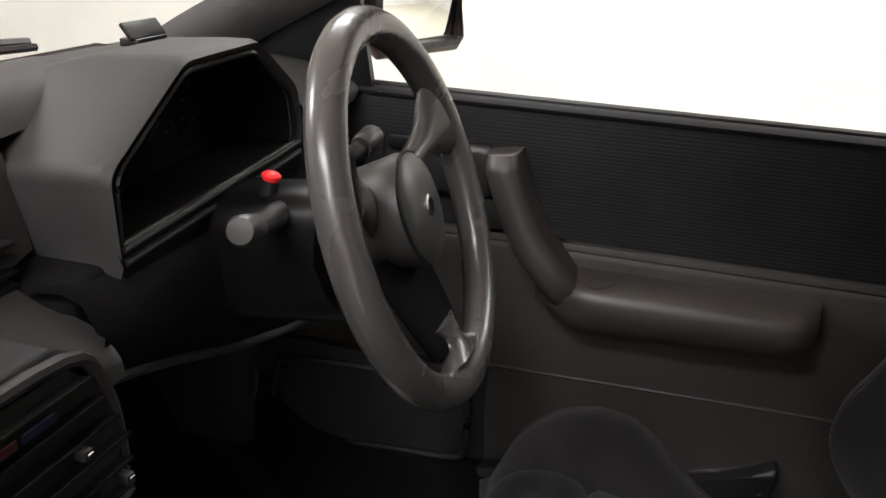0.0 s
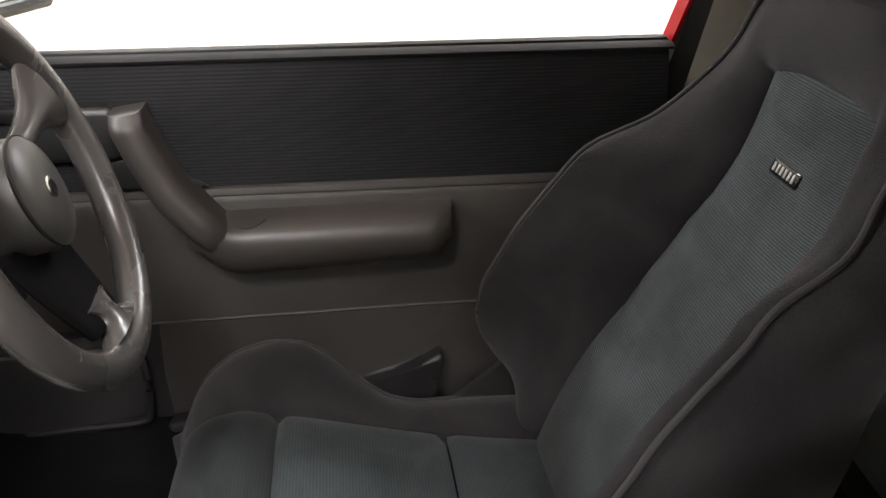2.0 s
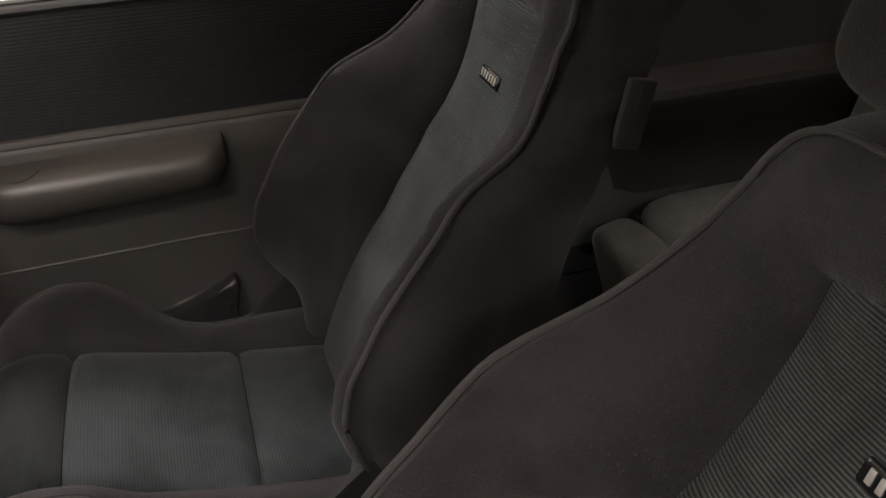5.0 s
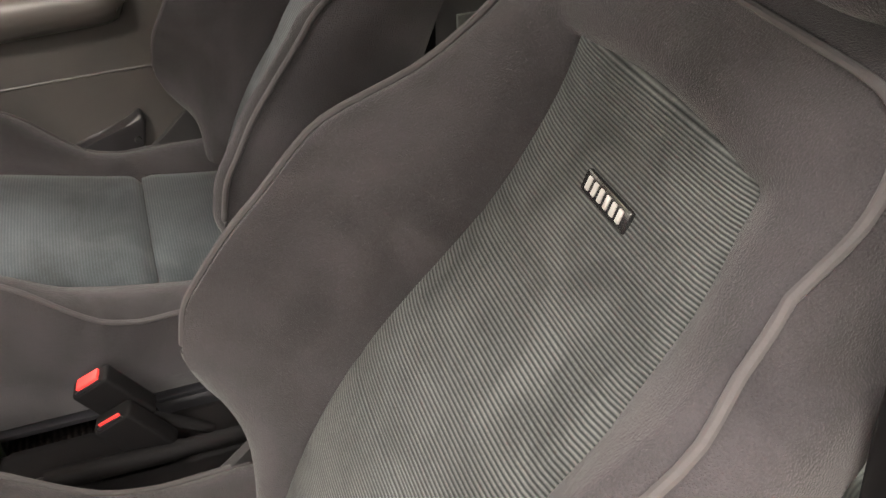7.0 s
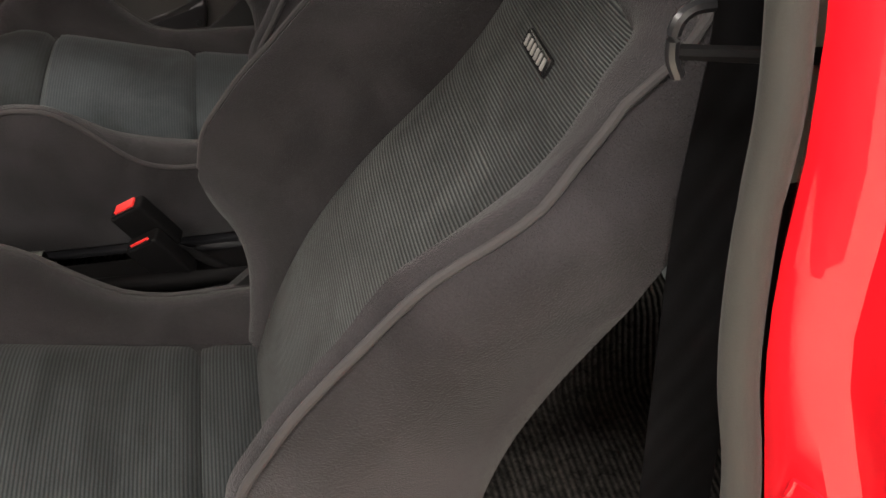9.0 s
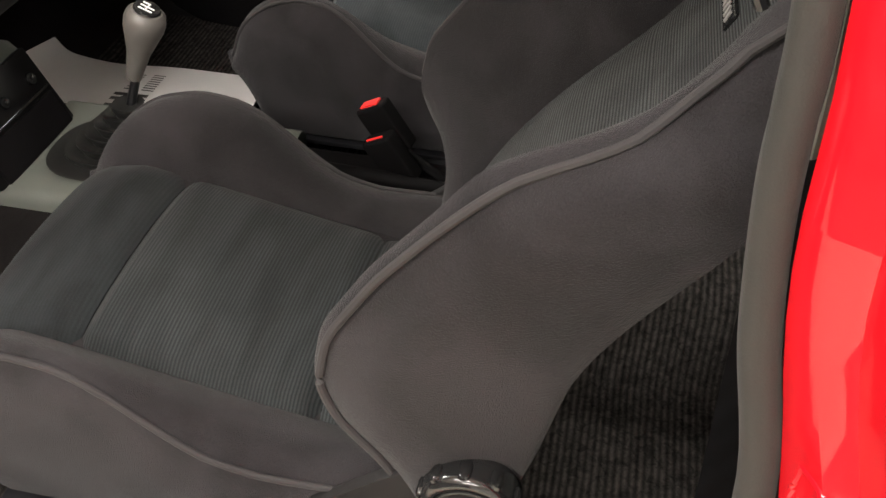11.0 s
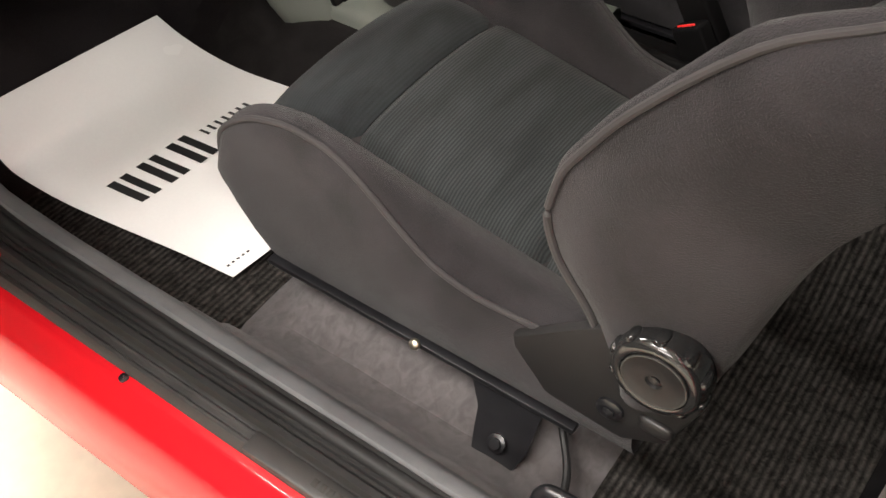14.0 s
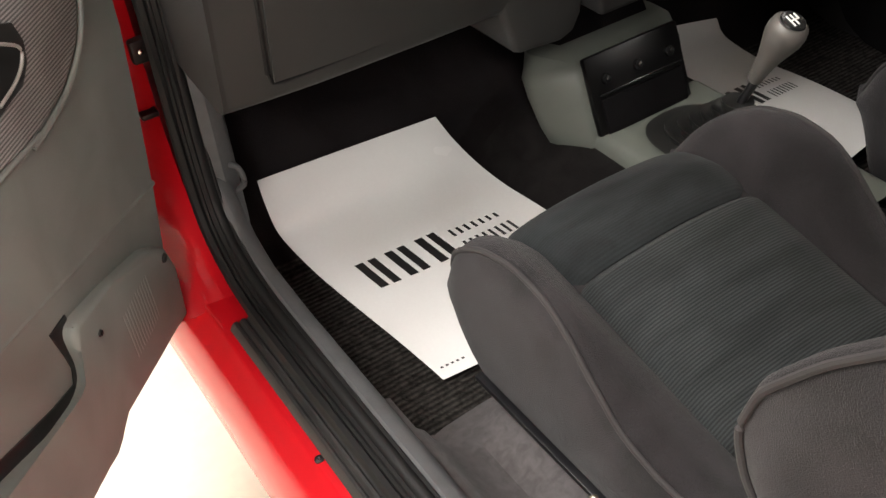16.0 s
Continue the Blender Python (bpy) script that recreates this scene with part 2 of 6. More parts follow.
def box(bm, x0, x1, y0, y1, z0, z1, bev=0.0, seg=2, turn=None):
    made = bmesh.ops.create_cube(bm, size=1)["verts"]
    bmesh.ops.scale(bm, vec=(x1 - x0, y1 - y0, z1 - z0), verts=made)
    if bev:
        edges = list({e for v in made for e in v.link_edges})
        made = bmesh.ops.bevel(bm, geom=edges, offset=bev, segments=seg, profile=0.5, affect="EDGES")["verts"]
        seen, stack = set(made), list(made)
        while stack:
            v = stack.pop()
            for e in v.link_edges:
                o = e.other_vert(v)
                if o not in seen:
                    seen.add(o)
                    stack.append(o)
        made = list(seen)
    if turn:
        bmesh.ops.transform(bm, matrix=turn, verts=made)
    bmesh.ops.translate(bm, verts=made, vec=((x0 + x1) / 2, (y0 + y1) / 2, (z0 + z1) / 2))
    return bm


def prism(bm, poly, axis, a, b, bev=0.0, seg=2):
    """A polygon in the plane across axis, drawn out from a to b. Axis x: (y, z); y: (x, z); z: (x, y)."""
    def at(p, w):
        return {"x": (w, p[0], p[1]), "y": (p[0], w, p[1]), "z": (p[0], p[1], w)}[axis]
    lo, hi = [bm.verts.new(at(p, a)) for p in poly], [bm.verts.new(at(p, b)) for p in poly]
    n = len(poly)
    bm.faces.new(lo[::-1])
    bm.faces.new(hi)
    for i in range(n):
        bm.faces.new((lo[i], lo[(i + 1) % n], hi[(i + 1) % n], hi[i]))
    if bev:
        ends = {*lo, *hi}
        edges = [e for e in bm.edges if e.verts[0] in ends and e.verts[1] in ends]
        bmesh.ops.bevel(bm, geom=edges, offset=bev, segments=seg, profile=0.5, affect="EDGES")
    return bm


def spline(points, n=6):
    """A smooth line through the points."""
    p = [Vector(q) for q in points]
    p = [p[0] * 2 - p[1], *p, p[-1] * 2 - p[-2]]
    out = []
    for i in range(1, len(p) - 2):
        for k in range(n):
            t = k / n
            a, b, c, d = p[i - 1], p[i], p[i + 1], p[i + 2]
            out.append(0.5 * (2 * b + (c - a) * t + (2 * a - 5 * b + 4 * c - d) * t * t + (3 * b - a - 3 * c + d) * t ** 3))
    return out + [p[-2]]


def tube(bm, points, r, n=8, flat=1.0, up=(0, 0, 1), closed=False):
    """A tube along points; r a number or one a point; flat: thickness across up, as a share of r."""
    pts = [Vector(p) for p in points]
    rows = []
    for i, p in enumerate(pts):
        a, b = (pts[i - 1], pts[(i + 1) % len(pts)]) if closed else (pts[max(i - 1, 0)], pts[min(i + 1, len(pts) - 1)])
        d = (b - a).normalized()
        s = d.cross(Vector(up))
        s = s.normalized() if s.length > 1e-4 else d.orthogonal().normalized()
        u = s.cross(d)
        rr = r[i] if isinstance(r, (list, tuple)) else r
        rows.append([p + s * math.cos(k * math.tau / n) * rr + u * math.sin(k * math.tau / n) * rr * flat for k in range(n)])
    if closed:
        rows.append(rows[0])
        sheet(bm, rows, closed=True)
        bmesh.ops.remove_doubles(bm, verts=bm.verts, dist=1e-6)
        return bm
    return sheet(bm, rows, closed=True, cap=True)


def lathe(bm, profile, place, axis=(0, 0, 1), n=24, lobes=0, lobe=0.0):
    """Turns (radius, height) pairs round an axis through place."""
    q = Vector((0, 0, 1)).rotation_difference(Vector(axis))
    rows = []
    for r, h in profile:
        row = []
        for k in range(n):
            a = k * math.tau / n
            rr = max(r, 1e-4) * (1 + (lobe * math.cos(lobes * a) if lobes else 0))
            row.append(Vector(place) + q @ Vector((rr * math.cos(a), rr * math.sin(a), h)))
        rows.append(row)
    return sheet(bm, rows, closed=True, cap=True)


def cushion_block(bm, cx, cy, cz, sx, sy, sz, e=0.35, turn=None, nu=28, nv=16):
    """A soft rounded block (superellipsoid)."""
    def p(c, k):
        return math.copysign(abs(c) ** k, c)
    rows = []
    for i in range(nv + 1):
        v = -math.pi / 2 + math.pi * i / nv
        row = []
        for j in range(nu):
            u = math.tau * j / nu
            q = Vector((sx * p(math.cos(v), e) * p(math.cos(u), e), sy * p(math.cos(v), e) * p(math.sin(u), e), sz * p(math.sin(v), e)))
            if i in (0, nv):
                q += Vector((1e-4 * math.cos(u), 1e-4 * math.sin(u), 0))
            row.append(Vector((cx, cy, cz)) + (turn @ q if turn else q))
        rows.append(row)
    return sheet(bm, rows, closed=True, cap=True)


B = bmesh.new


# ---- the garage ----
def garage():
    bm = B()
    sheet(bm, [[(x, y, 0) for x in lerp(-5, 5, 11)] for y in lerp(-6, 6, 13)])
    tagged(part("ground", bm, GARAGE_FLOOR), "cream painted garage floor with a soft sheen", "floor", kind="structure")
    for name, x0, x1, y0, y1 in (("wall_west", -5.1, -5, -6.1, 6.1), ("wall_east", 5, 5.1, -6.1, 6.1), ("wall_south", -5, 5, -6.1, -6), ("wall_north", -5, 5, 6, 6.1)):
        tagged(part(name, box(B(), x0, x1, y0, y1, -0.1, CEILING), WALL), "plain white painted garage wall", "wall", kind="structure")
    tagged(part("ceiling", box(B(), -5.1, 5.1, -6.1, 6.1, CEILING, CEILING + 0.1), WALL), "plain white garage ceiling", "ceiling", kind="structure")


garage()

# ---- the car's shell ----
car = thing("car", (0, 0, 0.2), "red three-door hatchback seen inside through its open door", "car")

SEAL_X = table((0.3, -0.675), (0.45, -0.68), (0.54, -0.675), (0.66, -0.657), (0.75, -0.643), (0.83, -0.632), (1.02, -0.624), (1.1, -0.61), (1.3, -0.58), soft=0.03)
SEAL_Y = table((0.3, -0.02), (0.45, -0.06), (0.54, -0.114), (0.66, -0.128), (0.75, -0.128), (0.82, -0.115), (0.86, -0.105), (0.9, -0.097), (0.94, -0.092), (1.02, -0.088), (1.1, -0.078), (1.3, -0.05), soft=0.02)
SEAL_PATH = [(SEAL_X(z), SEAL_Y(z), z) for z in (1.30, 1.2, 1.1, 1.02, 0.95, 0.87, 0.78, 0.66, 0.54)] + [
    (-0.68, -0.06, 0.455), (-0.675, 0.04, 0.426), (-0.673, 0.3, 0.421), (-0.673, 0.6, 0.421), (-0.672, 0.76, 0.425), (-0.668, 0.855, 0.46),
    (-0.664, 0.89, 0.54), (-0.66, 0.902, 0.66), (-0.655, 0.905, 0.85), (-0.65, 0.91, 0.96)]


def side_shell():
    # sill: top step, rounded flank, underside
    prof = [(-0.61, 0.30), (-0.65, 0.385), (-0.69, 0.400), (-0.733, 0.400), (-0.738, 0.397), (-0.742, 0.391), (-0.757, 0.382), (-0.767, 0.366),
            (-0.773, 0.345), (-0.775, 0.31), (-0.77, 0.24), (-0.74, 0.19), (-0.68, 0.18)]
    part("sill_panel", sheet(B(), [[(x, y, z) for x, z in prof] for y in lerp(-0.14, 1.02, 16)]), RED, car, "glossy red painted door sill")
    # scuff strip with raised lines, in two lengths that meet at a joint
    for y0, y1 in ((-0.10, 0.3565), (0.3565, 0.735)):
        prof = [(-0.727, 0.402)]
        for i in range(5):
            x = -0.724 + i * 0.0105
            prof += [(x, 0.4075), (x + 0.0035, 0.411), (x + 0.007, 0.411), (x + 0.0095, 0.4075)]
        prof += [(-0.670, 0.413), (-0.662, 0.419), (-0.660, 0.404)]
        part("scuff_strip", sheet(B(), [[(x, y, z) for x, z in prof] for y in (y0, y0 + 0.002, y1 - 0.002, y1)]), SCUFF, car, "ribbed black plastic scuff strip")
    bm = box(B(), -0.727, -0.702, 0.14, 0.345, 0.402, 0.4125, 0.004)
    plate = part("sill_plate", bm, SCUFF, car, "plain black sill plate with a raised emblem")
    bm = B()
    for i in range(5):
        box(bm, -0.719, -0.711, 0.225 + i * 0.009, 0.231 + i * 0.009, 0.4124, 0.4132, 0.0003)
    part("emblem", bm, SEAL, plate, "unreadable raised emblem")
    bm = lathe(B(), [(0.0, 0), (0.0055, 0), (0.0055, 0.002), (0.002, 0.003), (0, 0.0012)], (-0.731, 0.502, 0.3985), n=12)
    part("screw", bm, BLACK_METAL, car)
    # front post, red jamb with hinges
    prof = [(0.97, -0.672), (0.935, -0.688), (0.932, -0.70), (0.938, -0.735), (0.943, -0.775), (1.05, -0.775)]
    jamb = [[(x, y + table((0.395, -0.16), (0.41, -0.105), (0.43, -0.07), (0.46, -0.04), (0.50, -0.018), (0.58, 0), soft=0.008)(z), z) for y, x in prof] for z in [0.396 + 0.624 * (i / 33) ** 1.6 for i in range(34)]]
    part("front_jamb", sheet(B(), jamb), RED, car, "red painted front door jamb")
    for z in (0.60, 0.72):
        part("hinge", box(B(), -0.80, -0.735, 0.918, 0.948, z, z + 0.028, 0.004), BLACK_METAL, car, "dark bolted door hinge")
    switch = part("door_switch", box(B(), -0.701, -0.681, 0.922, 0.937, 0.676, 0.706, 0.003), BLACK_PLASTIC, car, "small black courtesy light switch")
    part("plunger", lathe(B(), [(0, 0), (0.004, 0), (0.0035, 0.006), (0, 0.007)], (-0.691, 0.922, 0.694), (0, -1, 0), 12), CHROME, switch)
    part("post_clip", box(B(), -0.712, -0.690, 0.920, 0.938, 0.604, 0.612, 0.002), BLACK_METAL, car)
    # rear quarter: from the seal outwards and back
    def quarter(z):
        x, y = SEAL_X(z), SEAL_Y(z)
        out = -0.785 * (1 - 0.45 * max(0.0, z - 0.945))
        def X(k):
            return x - 0.02 + (out - x + 0.02) * k
        kc = float(np.interp(z, [0.60, 0.76, 0.90], [0.36, 0.32, 0.04]))
        return [(x + 0.02, y - 0.03, z), (x - 0.010, y - 0.010, z), (X(0), y - 0.014, z), (X(kc), y - 0.019 - 0.03 * kc, z), (X(kc + 0.05), y - 0.036 - 0.02 * kc, z), (X(0.55), y - 0.046, z), (X(0.78), y - 0.05, z),
                (X(1), y - 0.058, z), (out - 0.015, y - 0.075, z), (out - 0.02, y - 0.12, z), (-0.806, -0.5, z), (-0.79, -1.2, z), (-0.70, -1.55, z)]
    part("quarter_panel", sheet(B(), [quarter(z) for z in lerp(0.22, 0.945, 26)]), RED, car, "glossy red rear quarter panel")
    part("pillar_panel", sheet(B(), [quarter(z)[:10] + [(-0.70, -0.28, z)] for z in lerp(0.945, 1.30, 8)]), RED, car, "red door pillar")
    bm = box(B(), -0.74, -0.712, -0.176, -0.167, 0.74, 0.84, 0.003)
    part("lock_recess", bm, RED, car)
    for z0, z1 in ((0.70, 0.735),):
        part("pressed_rib", box(B(), -0.752, -0.70, -0.168, -0.154, z0, z1, 0.006, 3), RED, car)
    bead = [(-0.661, -0.1335, 0.818), (-0.680, -0.1400, 0.820), (-0.689, -0.1440, 0.795), (-0.686, -0.1445, 0.778), (-0.667, -0.1375, 0.776), (-0.660, -0.1340, 0.795)]
    part("pressed_bead", tube(B(), spline([*bead, bead[0]], 5), 0.0022, 8), RED, car)
    # striker loop and its plate
    st = part("striker", box(B(), -0.727, -0.709, -0.170, -0.156, 0.772, 0.812, 0.002), RED, car, "red door lock striker mount")
    part("striker_loop", tube(B(), spline([(-0.710, -0.155, 0.806), (-0.710, -0.134, 0.806), (-0.712, -0.129, 0.802), (-0.720, -0.129, 0.786), (-0.721, -0.134, 0.782), (-0.721, -0.155, 0.782)], 5), 0.0026, 8), STEEL, st, "plated striker loop")
    # door seal round the opening
    pts = spline(SEAL_PATH, 8)
    cut = next(i for i, p in enumerate(pts) if p.z < 0.47)
    part("door_seal", tube(B(), [p + Vector((-0.0025, 0, 0)) for p in pts[:cut + 1]], [0.0088 + 0.0017 * min(1, max(0, (p.z - 0.5) / 0.2)) - 0.0012 * min(1, max(0, (p.z - 0.8) / 0.15)) for p in pts[:cut + 1]], 10, flat=1.0), SEAL, car, "grey flocked rubber door seal")
    part("door_seal", tube(B(), pts[cut:], 0.0085, 10, flat=1.0), RUBBER, car, "black rubber door seal")
    part("seal_lip", tube(B(), [p + Vector((0.008, 0.0, 0.003)) for p in pts], 0.0035, 6), RUBBER, car, "black rubber seal lip")
    front = [p for p in pts if p.y > -0.04 and p.z < 1.0]
    for dx, dd, r in ((-0.009, -0.005, 0.0055), (-0.0155, -0.009, 0.003), (-0.024, -0.006, 0.0065)):
        part("seal_lip", tube(B(), [p + Vector((dx, dd, -0.003 if p.y < 0.8 else 0.0)) for p in front], r, 6), RUBBER, car, "black rubber seal lip")


side_shell()


def upper_shell():
    # roof skin and lining
    def roof(x, y, d=0.0):
        return (x, y, 1.40 - d - 0.06 * (abs(x) / 0.62) ** 4 - 0.06 * ((y + 0.45) / 0.95) ** 2)
    xs, ys = lerp(-0.62, 0.62, 13), lerp(-1.45, 0.42, 12)
    part("roof", sheet(B(), [[roof(x, y) for x in xs] for y in ys]), RED, car, "red roof panel")
    part("headlining", sheet(B(), [[roof(x * 0.98, y, 0.03) for x in xs] for y in ys]), LINING, car, "pale cloth headlining")
    # windscreen, its pillars and frame
    def screen(u, v):
        x = u * (0.60 + 0.10 * v)
        return (x, 0.43 + 0.66 * v - 0.10 * (u * u), 1.315 - 0.355 * v - 0.02 * u * u)
    ob = part("windscreen", sheet(B(), [[screen(u, v) for u in lerp(-1, 1, 11)] for v in lerp(0, 1, 9)]), GLASS, car, "clear windscreen glass")
    ob.visible_shadow = False
    for s in (-1, 1):
        pts = [(s * 0.61, 0.30, 1.315), (s * 0.66, 0.66, 1.16), (s * 0.70, 0.93, 1.02), (s * 0.725, 1.06, 0.95), (s * 0.735, 1.12, 0.90)]
        part("windscreen_pillar", tube(B(), spline(pts, 6), [0.024] * 25, 10), RED, car, "red windscreen pillar")
        pts = [(x - s * 0.022, y - 0.016, z - 0.014) for x, y, z in pts]
        part("pillar_trim", tube(B(), spline(pts, 6), 0.034, 10, flat=1.2), DASH, car, "dark grey plastic pillar trim")
        # rails above the doors
        part("roof_rail", tube(B(), [(s * 0.605, y, 1.335 - 0.055 * ((y + 0.45) / 0.95) ** 2) for y in lerp(-1.4, 0.36, 10)], 0.03, 8), RED, car, "red roof rail")
    part("windscreen_frame", tube(B(), [screen(u, 1.0) for u in lerp(-1, 1, 15)], 0.014, 6), RUBBER, car, "black windscreen rubber")
    # bonnet and wings
    part("bonnet", thick(sheet(B(), [[(x, y, 0.955 - 0.14 * ((y - 1.06) / 0.8) ** 1.4 - 0.04 * (x / 0.7) ** 2) for x in lerp(-0.74, 0.74, 11)] for y in lerp(1.06, 1.85, 9)]), 0.004), RED, car, "glossy red bonnet")
    for s in (-1, 1):
        part("front_wing", sheet(B(), [[(s * 0.74, y, 0.9 - 0.14 * max(0, (y - 1.06) / 0.8) ** 1.4), (s * 0.79, y, 0.84 - 0.14 * max(0, (y - 1.06) / 0.8) ** 1.4), (s * 0.81, y, 0.6), (s * 0.80, y, 0.3)] for y in lerp(1.03, 1.85, 8)]), RED, car, "red front wing")
    part("nose_panel", sheet(B(), [[(x, 1.85, z) for x in lerp(-0.8, 0.8, 5)] for z in (0.3, 0.6, 0.8)]), RED, car, "red nose panel")
    # bulkhead, floor pan, tail
    part("bulkhead", sheet(B(), [[(x, 1.22, z) for x in (-0.78, 0, 0.78)] for z in (0.25, 0.6, 0.93)]), BLACK_METAL, car)
    part("floor_pan", box(B(), -0.7, 0.7, -1.5, 1.22, 0.2, 0.24), BLACK_METAL, car)
    part("tailgate", sheet(B(), [[(x, -1.55 + 0.22 * max(0, (z - 0.8) / 0.5), z) for x in lerp(-0.7, 0.7, 5)] for z in (0.25, 0.8, 0.95)]), RED, car, "red tailgate")
    ob = part("rear_window", sheet(B(), [[(x, -1.52 + 0.25 * (z - 0.95) / 0.3, z) for x in lerp(-0.6, 0.6, 5)] for z in (0.95, 1.25)]), GLASS, car, "tailgate glass")
    ob.visible_shadow = False
    # right rear quarter with its window
    part("quarter_panel", sheet(B(), [[(0.748, -0.155, z), (0.78 - d * 0.4, -0.157, z), (0.805 - d * 0.7, -0.2, z), (0.806 - d, -0.6, z), (0.79 - d, -1.2, z), (0.70 - d, -1.55, z)] for z, d in ((0.22, 0), (0.5, 0), (0.8, 0), (0.875, 0.006), (0.905, 0.04), (0.925, 0.066))]), RED, car, "red rear quarter panel")
    for s in (-1, 1):
        ob = part("quarter_window", sheet(B(), [[(s * (0.735 - 0.11 * (z - 0.93) / 0.33), y, z) for y in (-0.27, -0.6, -1.05)] for z in (0.93, 1.26)]), GLASS, car, "rear side window glass")
        ob.visible_shadow = False
        part("rear_pillar", sheet(B(), [[(s * (0.76 - 0.13 * (z - 0.93) / 0.33), -1.05, z), (s * (0.76 - 0.13 * (z - 0.93) / 0.33), -1.3, z), (s * 0.62, -1.5 + 0.2 * (z - 0.93) / 0.33, z)] for z in (0.92, 1.1, 1.27)]), RED, car, "red rear pillar")
    # right door pillar: red outside, beige trim inside
    part("pillar_panel", thick(sheet(B(), [[(0.735 - 0.11 * k, -0.13 - 0.09 * k, 0.925 + 0.395 * k), (0.745 - 0.11 * k, -0.16 - 0.09 * k, 0.925 + 0.395 * k), (0.74 - 0.11 * k, -0.27 - 0.04 * k, 0.925 + 0.395 * k)] for k in lerp(0, 1, 6)]), 0.02), RED, car, "red door pillar")
    part("pillar_trim", thick(sheet(B(), [[(0.69 - 0.10 * k, -0.165 - 0.05 * k, 0.925 + 0.395 * k), (0.665 - 0.10 * k, -0.21 - 0.04 * k, 0.925 + 0.395 * k), (0.68 - 0.10 * k, -0.29 - 0.03 * k, 0.925 + 0.395 * k)] for k in lerp(-0.6, 1, 9)]), 0.012), PILLAR_TRIM, car, "beige plastic pillar trim")
    part("pillar_seal", thick(sheet(B(), [[(0.728 - 0.105 * k, -0.148 - 0.09 * k, 0.925 + 0.395 * k), (0.712 - 0.105 * k, -0.15 - 0.09 * k, 0.925 + 0.395 * k), (0.70 - 0.105 * k, -0.165 - 0.08 * k, 0.925 + 0.395 * k), (0.684 - 0.105 * k, -0.19 - 0.07 * k, 0.925 + 0.395 * k)] for k in lerp(-0.9, 1, 15)]), 0.006), RUBBER, car, "black rubber pillar seal")
    # left door pillar trim, inside: slim above, its wide foot added as shade behind the seal
    wide = table((0.36, 0.03), (0.64, 0.028), (0.74, 0.0), (1.0, 0.0), soft=0.02)
    part("pillar_trim", thick(sheet(B(), [[(SEAL_X(z) + 0.008, SEAL_Y(z) - 0.018, z), (SEAL_X(z) + 0.016 + wide(z), SEAL_Y(z) - 0.045, z), (SEAL_X(z) + 0.014 + wide(z), -0.22, z)] for z in lerp(0.36, 0.965, 16)]), 0.005), PILLAR_BLACK, car, "black plastic pillar trim, its foot widened to stand in for shade")
    part("upper_pillar_trim", thick(sheet(B(), [[(SEAL_X(z) + 0.011, SEAL_Y(z) - 0.013, z), (SEAL_X(z) + 0.013 + 0.06 * (z - 0.945), SEAL_Y(z) - 0.017, z), (SEAL_X(z) + 0.016 + 0.06 * (z - 0.945), SEAL_Y(z) - 0.05, z), (SEAL_X(z) + 0.02, -0.22, z)] for z in lerp(0.955, 1.3, 10)]), 0.004), PILLAR_TRIM, car, "beige plastic upper pillar trim")


upper_shell()


def wheel(x, y):
    k = math.copysign(1, x)
    tyre = part("wheel", lathe(B(), [(0.17, -0.075), (0.25, -0.08), (0.272, -0.06), (0.275, 0), (0.272, 0.06), (0.25, 0.08), (0.17, 0.075)], (x, y, 0.274), (k, 0, 0), 32), RUBBER, car, "black tyre")
    part("rim", lathe(B(), [(0, -0.06), (0.172, -0.06), (0.172, 0.06), (0.16, 0.07), (0.14, 0.045), (0.05, 0.05), (0, 0.052)], (x, y, 0.274), (k, 0, 0), 32), STEEL, tyre, "plain steel rim")


for wx, wy in ((-0.69, 1.42), (0.69, 1.42), (-0.69, -1.02), (0.69, -1.02)):
    wheel(wx, wy)

# ---- floor, carpets and sill trim ----
FLOOR_Z = table((-0.9, 0.280), (0.90, 0.282), (0.955, 0.305), (0.985, 0.36), (1.01, 0.42), (1.08, 0.53), (1.2, 0.72), soft=0.012)


